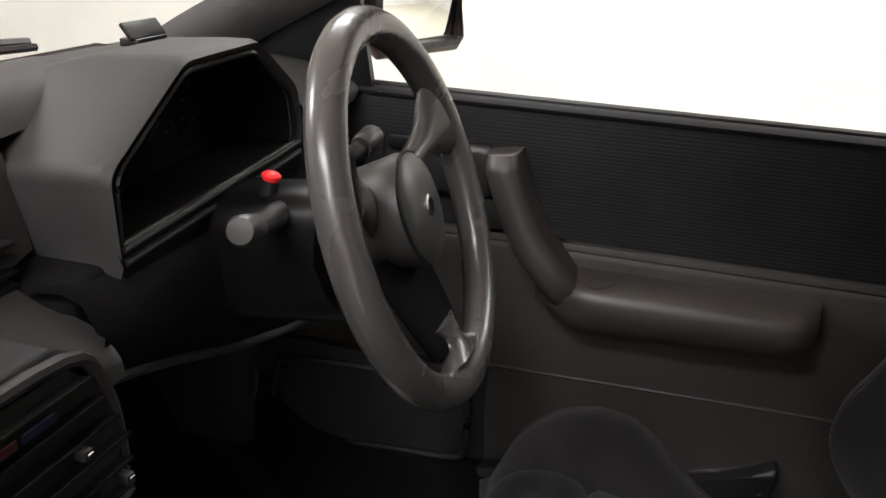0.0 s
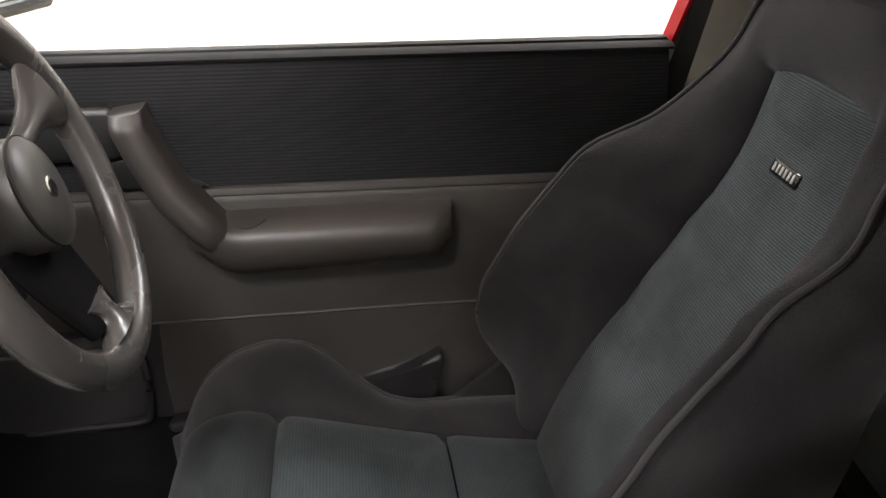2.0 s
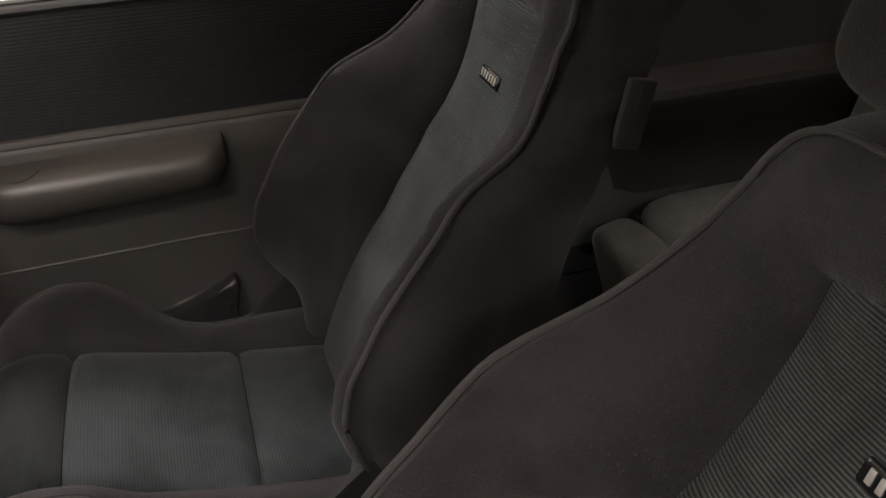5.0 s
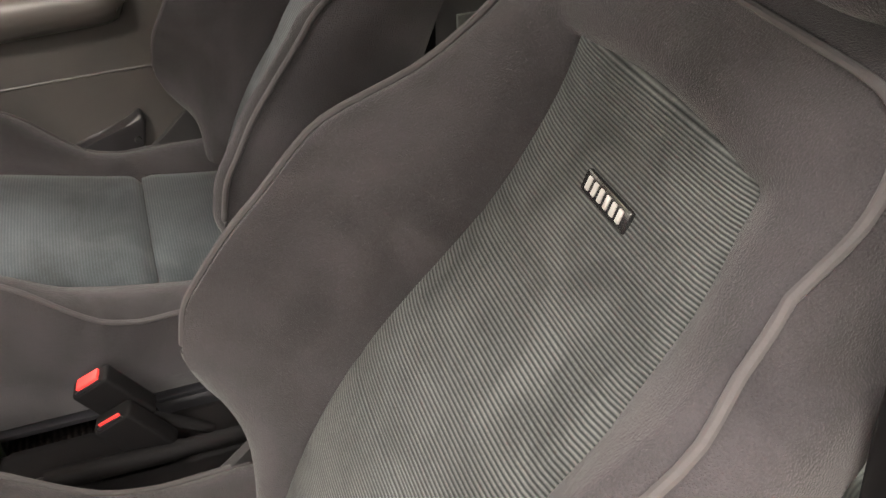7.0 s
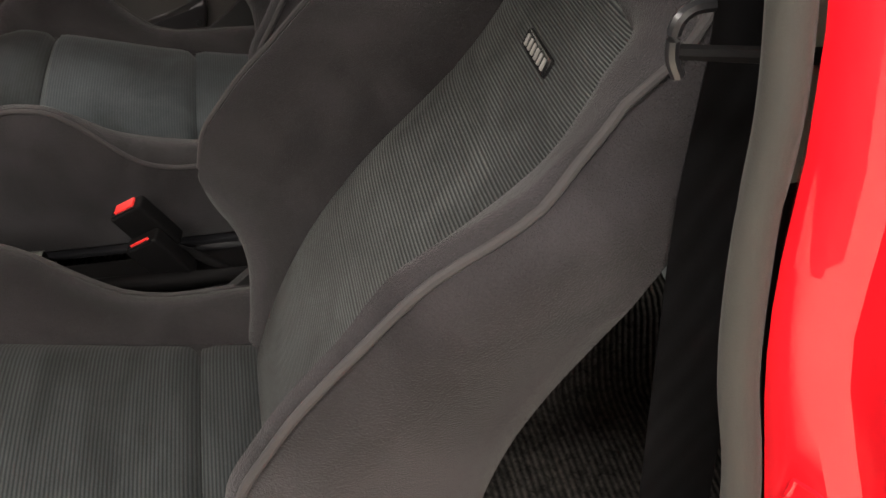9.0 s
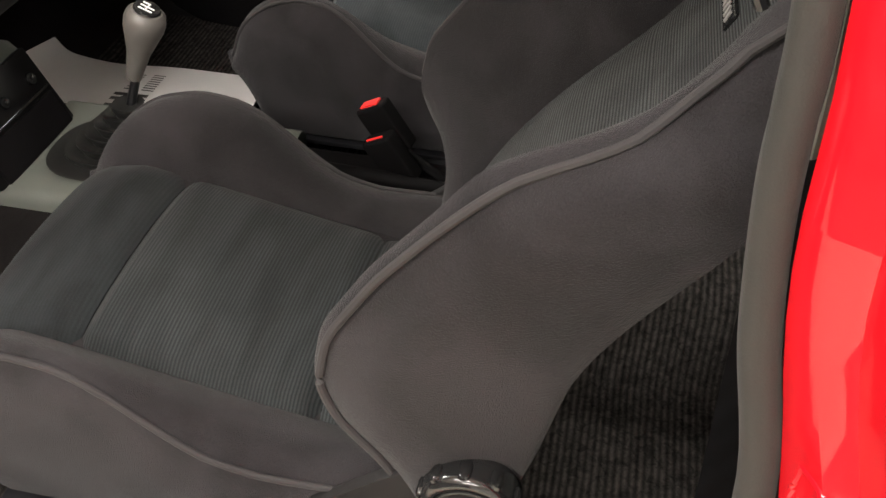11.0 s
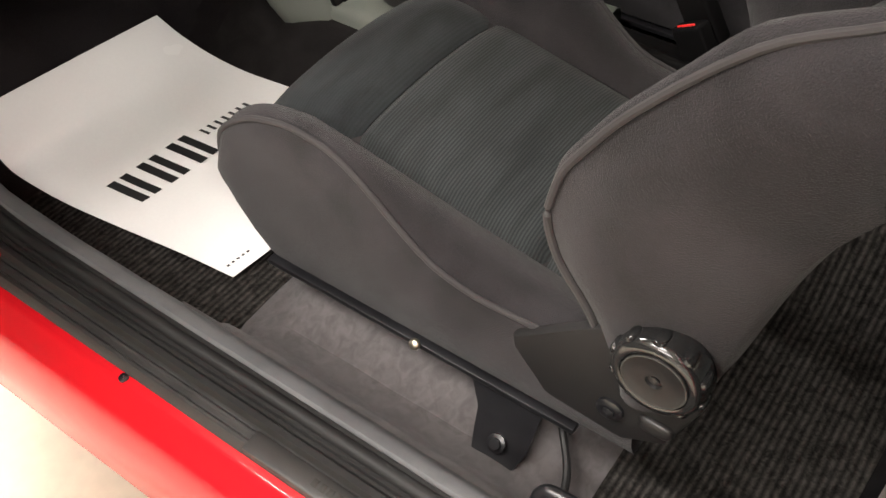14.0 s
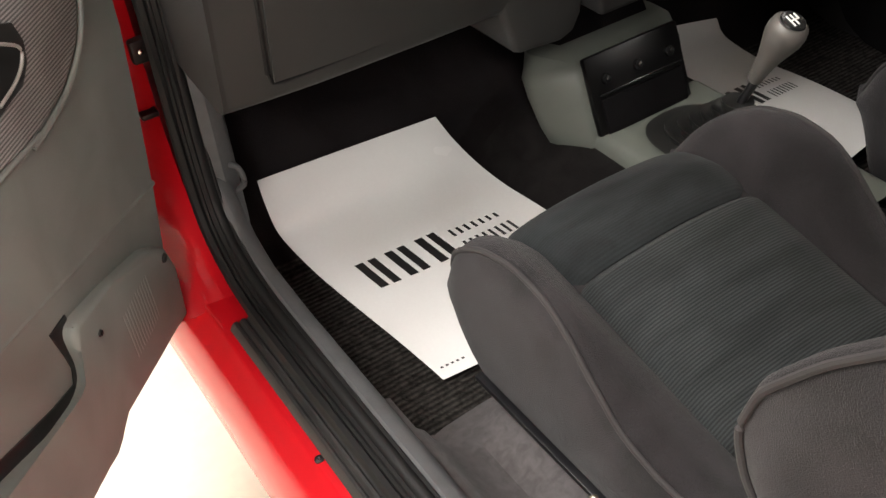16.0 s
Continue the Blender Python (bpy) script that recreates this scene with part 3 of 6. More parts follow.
def cabin_floor():
    def height(x, y):
        z = FLOOR_Z(y)
        tunnel = 0.40 + 0.05 * max(0.0, (y - 0.7) / 0.4)
        k = 1 / (1 + math.exp((abs(x) - 0.125) / 0.010))
        # ahead of the seats the tunnel's carpet slopes out on to the floor
        flank = float(np.interp(abs(x), [0.12, 0.15, 0.18, 0.21, 0.25, 0.31], [0.115, 0.098, 0.078, 0.058, 0.034, 0.0])) * min(1.0, max(0.0, (y - 0.55) / 0.08))
        return max(z + max(0.0, tunnel - z) * k, 0.282 + flank, z)
    bm = sheet(B(), [[(x, y, height(x, y)) for x in lerp(-0.665, 0.665, 90)] for y in lerp(-0.62, 0.925, 50)])
    for f in bm.faces:
        c = f.calc_center_median()
        f.material_index = int(c.y > 0.5 and abs(c.x) < 0.29)
    tagged(part("floor", bm, (CARPET, TUNNEL_CARPET)), "dark ribbed car carpet over the floor and tunnel", "carpet", kind="structure")
    # toe board split off the floor so its colour can hold the under-dash shade
    bm = sheet(B(), [[(x, y, height(x, y)) for x in lerp(-0.665, 0.665, 90)] for y in lerp(0.925, 1.19, 24)])
    tagged(part("toe_board", bm, FELT), "felt over the bulkhead, blackened for the shade under the dash", "felt lining", kind="structure")
    # raised crossmember under the seat, covered in pale worn carpet
    for s in (-1, 1):
        rows = []
        for y in lerp(0.08, 0.535, 26):
            k = min(1.0, max(0.0, (y - 0.08) / 0.05), max(0.0, (0.535 - y) / 0.06))
            k = k * k * (3 - 2 * k)
            top = 0.287 + 0.055 * k
            wob = 0.004 * noise.noise((y * 14, s, 0.3))
            rows.append([(s * x, y, z + wob) for x, z in ((0.645, 0.405), (0.632, 0.396), (0.622, 0.39), (0.612, 0.38 * k + 0.30 * (1 - k)), (0.594, 0.34 * k + 0.285 * (1 - k)), (0.57, 0.31 * k + 0.282 * (1 - k)), (0.54, 0.302 * k + 0.284 * (1 - k)), (0.50, top - 0.02 * k), (0.46, top), (0.3, top), (0.27, 0.30))])
        # the driver's riser is darker, with its side's shade put into the colour
        tagged(part("carpet_riser", sheet(B(), rows), CARPET_GREY if s < 0 else CARPET), "worn grey carpet over the seat crossmember" if s < 0 else "carpet over the seat crossmember, coloured dark for shade", "carpet", kind="structure")
    bm = tube(B(), spline([(-0.500, 0.132, 0.345), (-0.528, 0.108, 0.322), (-0.560, 0.097, 0.316), (-0.595, 0.094, 0.335), (-0.618, 0.096, 0.375)], 6), 0.0042, 8)
    tagged(part("carpet_edging", bm, RUBBER), "black rubber edging at the end of the worn carpet", "edging", kind="structure")
    # grey plastic trim along the sill
    for s in (-1, 1):
        rows = []
        for y in lerp(-0.12, 0.90, 40):
            up = table((0.7, 0.0), (0.80, 0.008), (0.86, 0.04), (0.90, 0.11), soft=0.02)(y)
            wob = 0.0015 * noise.noise((0, y * 20, 3.1))
            rows.append([(s * x, y, z + up + wob) for x, z in ((0.664, 0.42), (0.658, 0.426), (0.648, 0.425), (0.638, 0.417), (0.632, 0.397), (0.626, 0.28))])
        # driver's side trims are dark copies: footwell shade is put into the colour
        tagged(part("sill_trim", sheet(B(), rows), SILL_TRIM if s < 0 else KNEE), "grey moulded plastic trim along the sill" if s < 0 else "plastic trim along the sill, coloured black for shade", "sill trim", kind="structure")
        prof = [(0.655, 0.89), (0.642, 0.885), (0.625, 0.893), (0.612, 0.92), (0.608, 1.1)]
        bm = sheet(B(), [[(s * x, y, z) for x, y in prof] for z in lerp(0.40, 0.96, 14)])
        tagged(part("kick_trim", bm, SILL_TRIM if s < 0 else DASH), "grey plastic kick trim on the front post" if s < 0 else "plastic kick trim beside the pedals, coloured dark for shade", "kick trim", kind="structure")
        bm = tube(B(), spline([(s * 0.634, 0.896, 0.52), (s * 0.622, 0.885, 0.515), (s * 0.618, 0.884, 0.49), (s * 0.628, 0.893, 0.475)], 5), 0.004, 8)
        tagged(part("coat_hook", bm, SILL_TRIM), "small grey plastic clip on the kick trim", "clip")


cabin_floor()


# ---- the seats ----
BACK_Y = table((0.40, 0.165), (0.5, 0.135), (0.55, 0.12), (0.6, 0.10), (0.65, 0.075), (0.7, 0.042), (0.75, 0.0), (0.8, -0.05), (0.85, -0.088), (0.9, -0.113), (0.945, -0.125), (1.1, -0.16), soft=0.03)
WING_Y = table((0.40, 0.07), (0.52, 0.09), (0.58, 0.118), (0.62, 0.148), (0.66, 0.162), (0.71, 0.152), (0.77, 0.115), (0.81, 0.08), (0.85, 0.043), (0.865, 0.022), (0.876, -0.02), (0.90, -0.055), (0.935, -0.088), (0.98, -0.122), (1.03, -0.14), (1.1, -0.155), soft=0.013)
WING_X = table((0.40, 0.195), (0.55, 0.203), (0.62, 0.207), (0.85, 0.205), (0.93, 0.19), (0.98, 0.172), (1.06, 0.155), soft=0.03)
SIDE_Y = table((0.40, 0.03), (0.5, 0.022), (0.57, 0.004), (0.628, -0.006), (0.697, -0.022), (0.748, -0.045), (0.785, -0.070), (0.848, -0.114), (0.9, -0.167), (1.06, -0.262), soft=0.03)
PANEL_X = table((0.45, 0.122), (0.7, 0.118), (0.945, 0.108), (1.06, 0.106))
SEAT_Z = table((0.05, 0.49), (0.14, 0.503), (0.25, 0.522), (0.38, 0.550), (0.42, 0.558), (0.47, 0.567), (0.51, 0.560), (0.537, 0.543), (0.555, 0.515), (0.564, 0.47), soft=0.008)
ROLL_Z = table((0.05, 0.515), (0.137, 0.517), (0.222, 0.514), (0.27, 0.526), (0.31, 0.557), (0.345, 0.589), (0.38, 0.611), (0.43, 0.617), (0.48, 0.604), (0.52, 0.577), (0.545, 0.545), (0.56, 0.50), soft=0.014)
UNDER_Z = table((0.02, 0.392), (0.505, 0.392), (0.53, 0.44), (0.55, 0.465), (0.565, 0.478), soft=0.01)


def seat(cx, s, label, sag=0.0, lean=0.0):
    """A bolstered sports seat; s is the side on which its outer flank lies; sag: how far its outer bolster is worn down; lean: how far its back is let down."""
    def back_y(z):
        return BACK_Y(z + lean) - lean * 0.4 - (0.03 * min(1, max(0, (0.78 - z) / 0.1)) if lean else 0)

    def wing_y(z):
        k = min(1.0, max(0.0, (z - 0.70) / 0.15))
        return WING_Y(z + lean * (1 - 0.6 * k)) - lean * 0.5

    root = thing("sports_seat", (cx, 0.2, 0.29), label, "seat", "pair of front seats")
    # backrest centre, with two stitched cross seams and a pulled-in top
    rows = []
    for z in lerp(0.50, 0.972, 96):
        pinch = sum(math.exp(-((z - q) / 0.003) ** 2) for q in (0.70, 0.812)) * 0.0012 + 0.02 * max(0, (z - 0.955) / 0.017) ** 2
        rows.append([(cx + u * (PANEL_X(z) + 0.008), back_y(z) + 0.007 * (1 - u ** 4) - 0.006 * u ** 10 - pinch, z) for u in lerp(-1, 1, 17)])
    part("back_panel", sheet(B(), rows), WORN_BACK if lean else CORD_BACK, root, "ribbed grey cloth backrest centre")
    # padded border round the centre: two wings and a top pad, one run with rounded corners
    def half(k, z):
        w = WING_X(min(z, 0.945)) - ((0.036 if lean else 0.022) * min(1, max(0, (z - 0.82) / 0.09)) if k < 0 else 0)
        return w if z <= 0.945 else 0.105 + (w - 0.105) * (1 - min(1.0, (z - 0.945) / 0.107) ** 3.2) ** 0.31

    def section(k, px, pz, ox, oz):
        """Points from the inner seam over the padding to the edge of the shell."""
        inner = Vector((k * px, back_y(pz), pz))
        outer = Vector((k * ox, wing_y(oz), oz))
        if lean and k < 0:
            fade = min(1, max(0, (1.03 - oz) / 0.22))
            outer.y -= 0.026 * min(1, max(0, (oz - 0.50) / 0.1)) * fade * fade * (3 - 2 * fade)
        elif k < 0:
            rise = min(1, max(0, (oz - 0.76) / 0.12))
            outer.y += 0.006 * rise * rise * (3 - 2 * rise) * min(1, max(0, (1.05 - oz) / 0.08))
        elif not lean:
            outer.y += 0.011 * min(1, max(0, (0.80 - oz) / 0.08))
        out = Vector((outer.x - inner.x, 0, outer.z - inner.z)).normalized()
        side = SIDE_Y(oz) - lean * (1.35 + min(1, max(0, (0.82 - oz) / 0.12)))
        row = [inner + Vector((0, -0.025, 0)) - out * 0.002, inner + Vector((0, -0.002, 0))]
        for u in lerp(0.08, 1, 10):
            q = inner + (outer - out * 0.006 - inner) * u ** 0.9
            q.y = inner.y + (outer.y - inner.y) * (0.6 * u + 0.4 * u ** 2) + (0.019 - 0.005 * abs(out.z)) * math.sin(math.pi * u ** 0.8)
            row.append(q)
        # the piped seam lies a little behind the rounded front of the bolster
        f = (k < 0) * ((0.5 if lean else 0.35) * (1 - min(1, max(0, (oz - 0.84) / 0.10))) + (0 if lean else 0.5) * math.exp(-((oz - 0.865) / 0.03) ** 2))
        edge = outer + out * (0.003 + 0.007 * f) + Vector((0, -0.008 - 0.012 * f, 0))
        row += [outer + out * 0.0005 + Vector((0, -0.002, 0)), outer + out * (0.002 + 0.005 * f) + Vector((0, -0.005 - 0.006 * f, 0)), edge]
        for u in lerp(0.12, 1, 7):
            q = edge + out * 0.016 * math.sin(math.pi * u ** 0.7) * (1 if oz < 0.9 else 0.5)
            q.y = edge.y + (side - edge.y) * u
            row.append(q)
        row.append(outer - out * 0.03 + Vector((0, side - 0.012 - outer.y, 0)))
        return [q + Vector((cx, 0, 0)) for q in row], edge + out * 0.0015 + Vector((cx, 0.007 * (1 - f), 0))

    run = {}
    for k in (-1, 1):
        inset = 0.012 if k < 0 else -0.004 if lean else 0.004
        wing = [section(k, PANEL_X(z) - inset, z - 0.010 * min(1, max(0, (z - 0.80) / 0.145)) ** 2, half(k, z), z) for z in lerp(0.50, 0.945, 56)]
        px, ox = PANEL_X(0.945) - inset, half(k, 0.945)
        turn_in = [section(k, 0.085 + (px - 0.085) * math.cos(a) ** 0.35, 0.935 + 0.014 * math.sin(a) ** 0.35, 0.105 + (ox - 0.105) * math.cos(a) ** 0.62, 0.945 + 0.107 * math.sin(a) ** 0.62) for a in lerp(0.05, math.pi / 2, 22)]
        run[k] = (wing + turn_in[:12], turn_in[11:])
        part("back_bolster", sheet(B(), [r for r, e in run[k][0]]), VELOUR, root, "dark grey velour side bolster", 60)
    across = [section(1, x, 0.949 + 0.013 * (1 - (x / 0.085) ** 2), x * 1.15, 1.052) for x in lerp(-0.08, 0.08, 13)]
    pad = run[-1][1] + across + run[1][1][::-1]
    part("top_pad", sheet(B(), [r for r, e in pad]), VELOUR, root, "plain grey velour pad at the top of the backrest", 60)
    loop = [e for r, e in run[-1][0] + pad + run[1][0][::-1]]
    part("piping", tube(B(), loop[7:-7], 0.0034, 8), PIPING, root, "grey piping round the backrest")
    # shell at the back
    rows = []
    for z in lerp(0.46, 1.035, 24):
        y = SIDE_Y(z) - lean * (1.35 + min(1, max(0, (0.82 - z) / 0.12)))
        rows.append([(cx + u * (half(-1 if u < 0 else 1, z) - 0.012), y - 0.004 - 0.012 * (1 - u ** 4), z) for u in lerp(-1, 1, 11)])
    part("back_shell", sheet(B(), rows), SHELL, root, "dark cloth seat back")
    # headrest on two posts
    turn = Matrix.Rotation(radians(14), 3, "X")
    if lean:
        block = cushion_block(B(), cx, -0.226, 1.172, 0.108, 0.056, 0.126, 0.3, Matrix.Rotation(radians(5), 3, "X"), 48, 32)
    else:
        block = cushion_block(B(), cx, -0.212, 1.185, 0.163, 0.072, 0.112, 0.36, turn, 40, 24)
    part("headrest", block, VELOUR, root, "grey velour headrest")
    for k in (-1, 1):
        part("headrest_post", tube(B(), [(cx + k * 0.06, -0.205 - lean * 0.4, 1.03), (cx + k * 0.06, -0.21 - lean * 0.4, 1.1)], 0.006, 8), BLACK_METAL, root)
    # cushion: centre, rear strip and thigh pad, parted by seams
    for name, y0, y1, n in (("cushion_rear", 0.06, 0.192, 10), ("cushion_centre", 0.193, 0.4205, 22), ("thigh_pad", 0.4215, 0.564, 26)):
        rows = []
        for i, y in enumerate(lerp(y0, y1, n)):
            if name == "thigh_pad":
                y = y0 + (y1 - y0) * math.sin(math.pi / 2 * i / (n - 1)) ** 0.9
            d = min(y - y0, y1 - y if name != "thigh_pad" else 1)
            pinch = 0.013 * math.exp(-d / (0.006 if name != "cushion_rear" else 0.003)) * (0.35 if name == "cushion_rear" else 1)
            w = 0.137
            rows.append([(cx + u * w, y, SEAT_Z(y) - pinch + 0.012 * (1 - u * u) - 0.012 * abs(u) ** 10) for u in lerp(-1, 1, 15)])
        if name == "thigh_pad":
            last = rows[-1]
            rows.append([(x, y - 0.003, z - 0.03) for x, y, z in last])
            rows.append([(x, y - 0.03, z - 0.055) for x, y, z in last])
        part(name, sheet(B(), rows), THIGH_CLOTH if name == "thigh_pad" else WORN_SEAT if lean else CORD_SEAT, root, "napped blue-grey seat cloth" if lean else "ribbed green-grey seat cloth")
    part("seam_base", sheet(B(), [[(cx + u * 0.146, y, SEAT_Z(y) - 0.011 - 0.008 * u ** 10) for u in lerp(-1, 1, 15)] for y in lerp(0.08, 0.5, 30)]), SHELL, root)
    for k in (-1, 1):
        rows, pipe = [], []
        ys = [0.05 + 0.512 * math.sin(math.pi / 2 * i / 46) for i in range(47)]
        for y in ys:
            z0, z1, z2 = SEAT_Z(y), ROLL_Z(y) - (sag if k == s else 0), UNDER_Z(y)
            front = max(0.0, (y - 0.51) / 0.052)
            wx = 0.204 - 0.02 * front ** 2
            row = [(0.128, z0 - 0.03), (0.132, z0 - 0.006)]
            for u in lerp(0.1, 1, 8):
                row.append((0.132 + (wx - 0.004 - 0.132) * u ** 0.9, z0 - 0.004 + (z1 - z0 + 0.004) * (0.45 * u + 0.55 * u ** 2 * (3 - 2 * u) / 1.0) + 0.012 * math.sin(math.pi * u)))
            row.append((wx + 0.002, z1 - 0.006))
            for u in lerp(0.12, 1, 7):
                row.append((wx + 0.002 + 0.010 * math.sin(math.pi * u) - 0.012 * u ** 3, z1 - 0.006 + (z2 - z1 + 0.006) * u))
            row.append((wx - 0.06, z2 - 0.004))
            rows.append([(cx + k * x, y, z) for x, z in row])
            if y > 0.125:
                pipe.append((cx + k * (wx + 0.001), y, z1 - 0.002))
        tip = rows[-1]
        c = Vector((sum(p[0] for p in tip[3:14]) / 11, tip[0][1] + 0.012, sum(p[2] for p in tip[3:14]) / 11))
        for sh in (0.75, 0.4, 0.05):
            rows.append([tuple(c + (Vector(p) - c) * sh + Vector((0, 0.004 * (1 - sh), 0))) for p in tip])
        part("cushion_bolster", sheet(B(), rows), VELOUR, root, "dark grey velour cushion bolster")
        part("piping", tube(B(), pipe, 0.0031, 8), PIPING, root, "grey piping along the cushion")
    part("seat_pan", box(B(), cx - 0.17, cx + 0.17, 0.06, 0.49, 0.385, 0.46, 0.015), BLACK_METAL, root, "dark metal seat pan")
    # badge: a dark plate with pale bars
    q = Matrix.Rotation(radians(21), 4, "X")
    zb = 0.880 if not lean else 0.876
    bm = box(B(), cx - 0.0275, cx + 0.0275, -0.0025, 0.0025, -0.0078, 0.0078, 0.002, turn=q)
    bmesh.ops.translate(bm, verts=bm.verts, vec=(0, back_y(zb + 0.004) + 0.0085, zb))
    badge = part("badge", bm, GLOSS_BLACK, root, "small black badge with raised silver bars")
    for i in range(6):
        x = cx - 0.0225 + i * 0.0077
        bm = box(B(), x + 0.001, x + 0.0052, -0.0008, 0.0008, -0.0045, 0.0045, 0.0007, turn=q)
        bmesh.ops.translate(bm, verts=bm.verts, vec=(0, back_y(zb + 0.004) + 0.0112, zb + 0.0015))
        part("badge_bar", bm, BADGE, badge)
    # flank hardware on both sides, the big knob on the outer one
    for k in (-1, 1):
        xo = cx + k * 0.209
        plate = [(0.176, 0.502), (0.172, 0.486), (0.138, 0.444), (0.06, 0.438), (0.022, 0.462), (0.0, 0.53), (0.003, 0.575), (0.03, 0.598), (0.07, 0.592), (0.115, 0.552), (0.145, 0.525)]
        part("side_plate", prism(B(), plate, "x", xo - 0.006, xo + 0.006, 0.003), DASH_DARK, root, "black plastic hinge cover")
        part("bolt", lathe(B(), [(0, 0), (0.013, 0), (0.013, 0.004), (0.009, 0.006), (0.006, 0.006), (0.006, 0.004), (0, 0.004)], (xo + k * 0.005, 0.074, 0.474), (k, 0, 0), 16), BLACK_METAL, root)
        part("bolt_head", lathe(B(), [(0, 0), (0.006, 0), (0.006, 0.004), (0, 0.006)], (xo + k * 0.008, 0.074, 0.474), (k, 0, 0), 6), BLACK_METAL, root)
        if k == s:
            knob = part("recliner_knob", lathe(B(), [(0.0, 0), (0.0365, 0), (0.0385, 0.003), (0.0385, 0.006), (0.0385, 0.021), (0.0375, 0.025), (0.0345, 0.0285), (0.031, 0.0295), (0.0285, 0.0285), (0.0285, 0.026), (0, 0.026)], (xo + k * 0.006, 0.036, 0.576), (k, 0, 0), 48), GLOSS_BLACK, root, "gloss black recliner knob with dents round its flank")
            part("knob_cap", lathe(B(), [(0, 0), (0.027, 0), (0.027, 0.002), (0.0255, 0.003), (0.024, 0.0024), (0.007, 0.0024), (0.006, -0.001), (0, -0.001)], (xo + k * 0.0325, 0.036, 0.576), (k, 0, 0), 40), BLACK_PLASTIC, knob)
            part("cap_ring", tube(B(), [(xo + k * 0.0352, 0.036 + 0.0262 * math.cos(a), 0.576 + 0.0262 * math.sin(a)) for a in lerp(0, math.tau * 35 / 36, 36)], 0.0009, 6, up=(1, 0, 0), closed=True), SEAL, knob, "thin pale ring")
            part("cap_screw", lathe(B(), [(0, 0), (0.0045, 0), (0.004, 0.002), (0.002, 0.0022), (0, 0.001)], (xo + k * 0.0315, 0.036, 0.576), (k, 0, 0), 10), BLACK_METAL, knob)
            for i in range(10):
                a = i * math.tau / 10 + 0.2
                part("grip_dent", cushion_block(B(), xo + k * 0.0235, 0.036 + 0.0378 * math.cos(a), 0.576 + 0.0378 * math.sin(a), 0.009, 0.0036, 0.0052, 0.7, Matrix.Rotation(a, 3, "X"), 10, 6), GLOSS_BLACK, knob)
            part("lever_tip", cushion_block(B(), xo + k * 0.004, 0.032, 0.482, 0.008, 0.016, 0.009, 0.6), BLACK_PLASTIC, root)
        # rail with screw and foot brackets
        xr = cx + k * 0.195
        part("rail", box(B(), xr - 0.007, xr + 0.007, 0.11, 0.505, 0.380, 0.388, 0.002), BLACK_METAL, root, "black steel seat rail")
        part("slide", box(B(), xr - k * 0.07 - 0.012, xr - k * 0.07 + 0.012, 0.06, 0.47, 0.345, 0.38, 0.004), BLACK_METAL, root)
        if k == s:
            part("screw", lathe(B(), [(0, 0), (0.0065, 0), (0.006, 0.003), (0.004, 0.005), (0, 0.0055)], (xr + k * 0.0085, 0.296, 0.387), (k * 0.8, 0, 0.6), 12), STEEL, root)
        bm = sheet(B(), [[(xr + k * dx, y0 + (y1 - y0) * u, z) for u in (0, 0.12, 0.5, 0.88, 1)] for dx, z, y0, y1 in ((-0.006, 0.380, 0.148, 0.232), (0.000, 0.371, 0.148, 0.230), (0.010, 0.345, 0.150, 0.216), (0.020, 0.320, 0.152, 0.214), (0.034, 0.306, 0.158, 0.208), (0.037, 0.303, 0.166, 0.202))])
        part("foot_bracket", thick(bm, 0.004), BLACK_METAL, root, "black steel foot bracket")
        part("foot_bracket", box(B(), xr - k * 0.07 - 0.012, xr - k * 0.07 + 0.012, 0.42, 0.46, 0.30, 0.35, 0.004), BLACK_METAL, root)
        part("bolt_head", lathe(B(), [(0, 0), (0.0105, 0), (0.0105, 0.003), (0.006, 0.004), (0.006, 0.008), (0, 0.008)], (xr + k * 0.024, 0.183, 0.322), (k * 0.75, 0, 0.66), 12), BLACK_METAL, root)
    # tilt lever at the top of the flank that faces the cabin's middle and the pillar
    for k in (-1, 1):
        x = cx + k * 0.192
        lever = part("tilt_lever", box(B(), x - 0.005, x + 0.005, -0.192 - lean * 0.4, -0.164 - lean * 0.4, 0.858, 0.926, 0.003, turn=Matrix.Rotation(radians(14), 4, "X")), SHELL, root, "dark plastic seat release lever")
        part("lever_slot", box(B(), x + k * 0.0052 - 0.0007, x + k * 0.0052 + 0.0007, -0.187 - lean * 0.4, -0.180 - lean * 0.4, 0.894, 0.920, 0.0005, turn=Matrix.Rotation(radians(14), 4, "X")), RUBBER, lever)
    # a cushion with a shorter thigh rest where the back is let down
    for ob in root.children:
        if lean and ob.name.split(".")[0] in ("cushion_rear", "cushion_centre", "thigh_pad", "seam_base", "cushion_bolster", "piping", "rail", "slide"):
            for v in ob.data.vertices:
                y = v.co.y + root.location.y
                if y > 0.2 and v.co.z + root.location.z < 0.66:
                    v.co.y -= 0.14 * (y - 0.2)
    # the upper part of the back is squat, less so where the back is let down
    for ob in root.children:
        squat = 0.2 if lean and "head" not in ob.name else 1.0
        if ob.name.split(".")[0] in ("back_panel", "back_bolster", "piping", "top_pad", "back_shell", "headrest", "headrest_post"):
            for v in ob.data.vertices:
                z = v.co.z + root.location.z
                k = min(1.0, max(0.0, (z - 0.86) / 0.1))
                v.co.z -= squat * (0.012 * k * k * (3 - 2 * k) + 0.35 * max(0.0, z - 0.95))
    return root


seat(-0.322, -1, "dark grey velour sports seat with ribbed centre, beside the open door")
seat(0.335, 1, "dark grey velour sports seat with ribbed centre, behind the steering wheel", 0.008, 0.035)


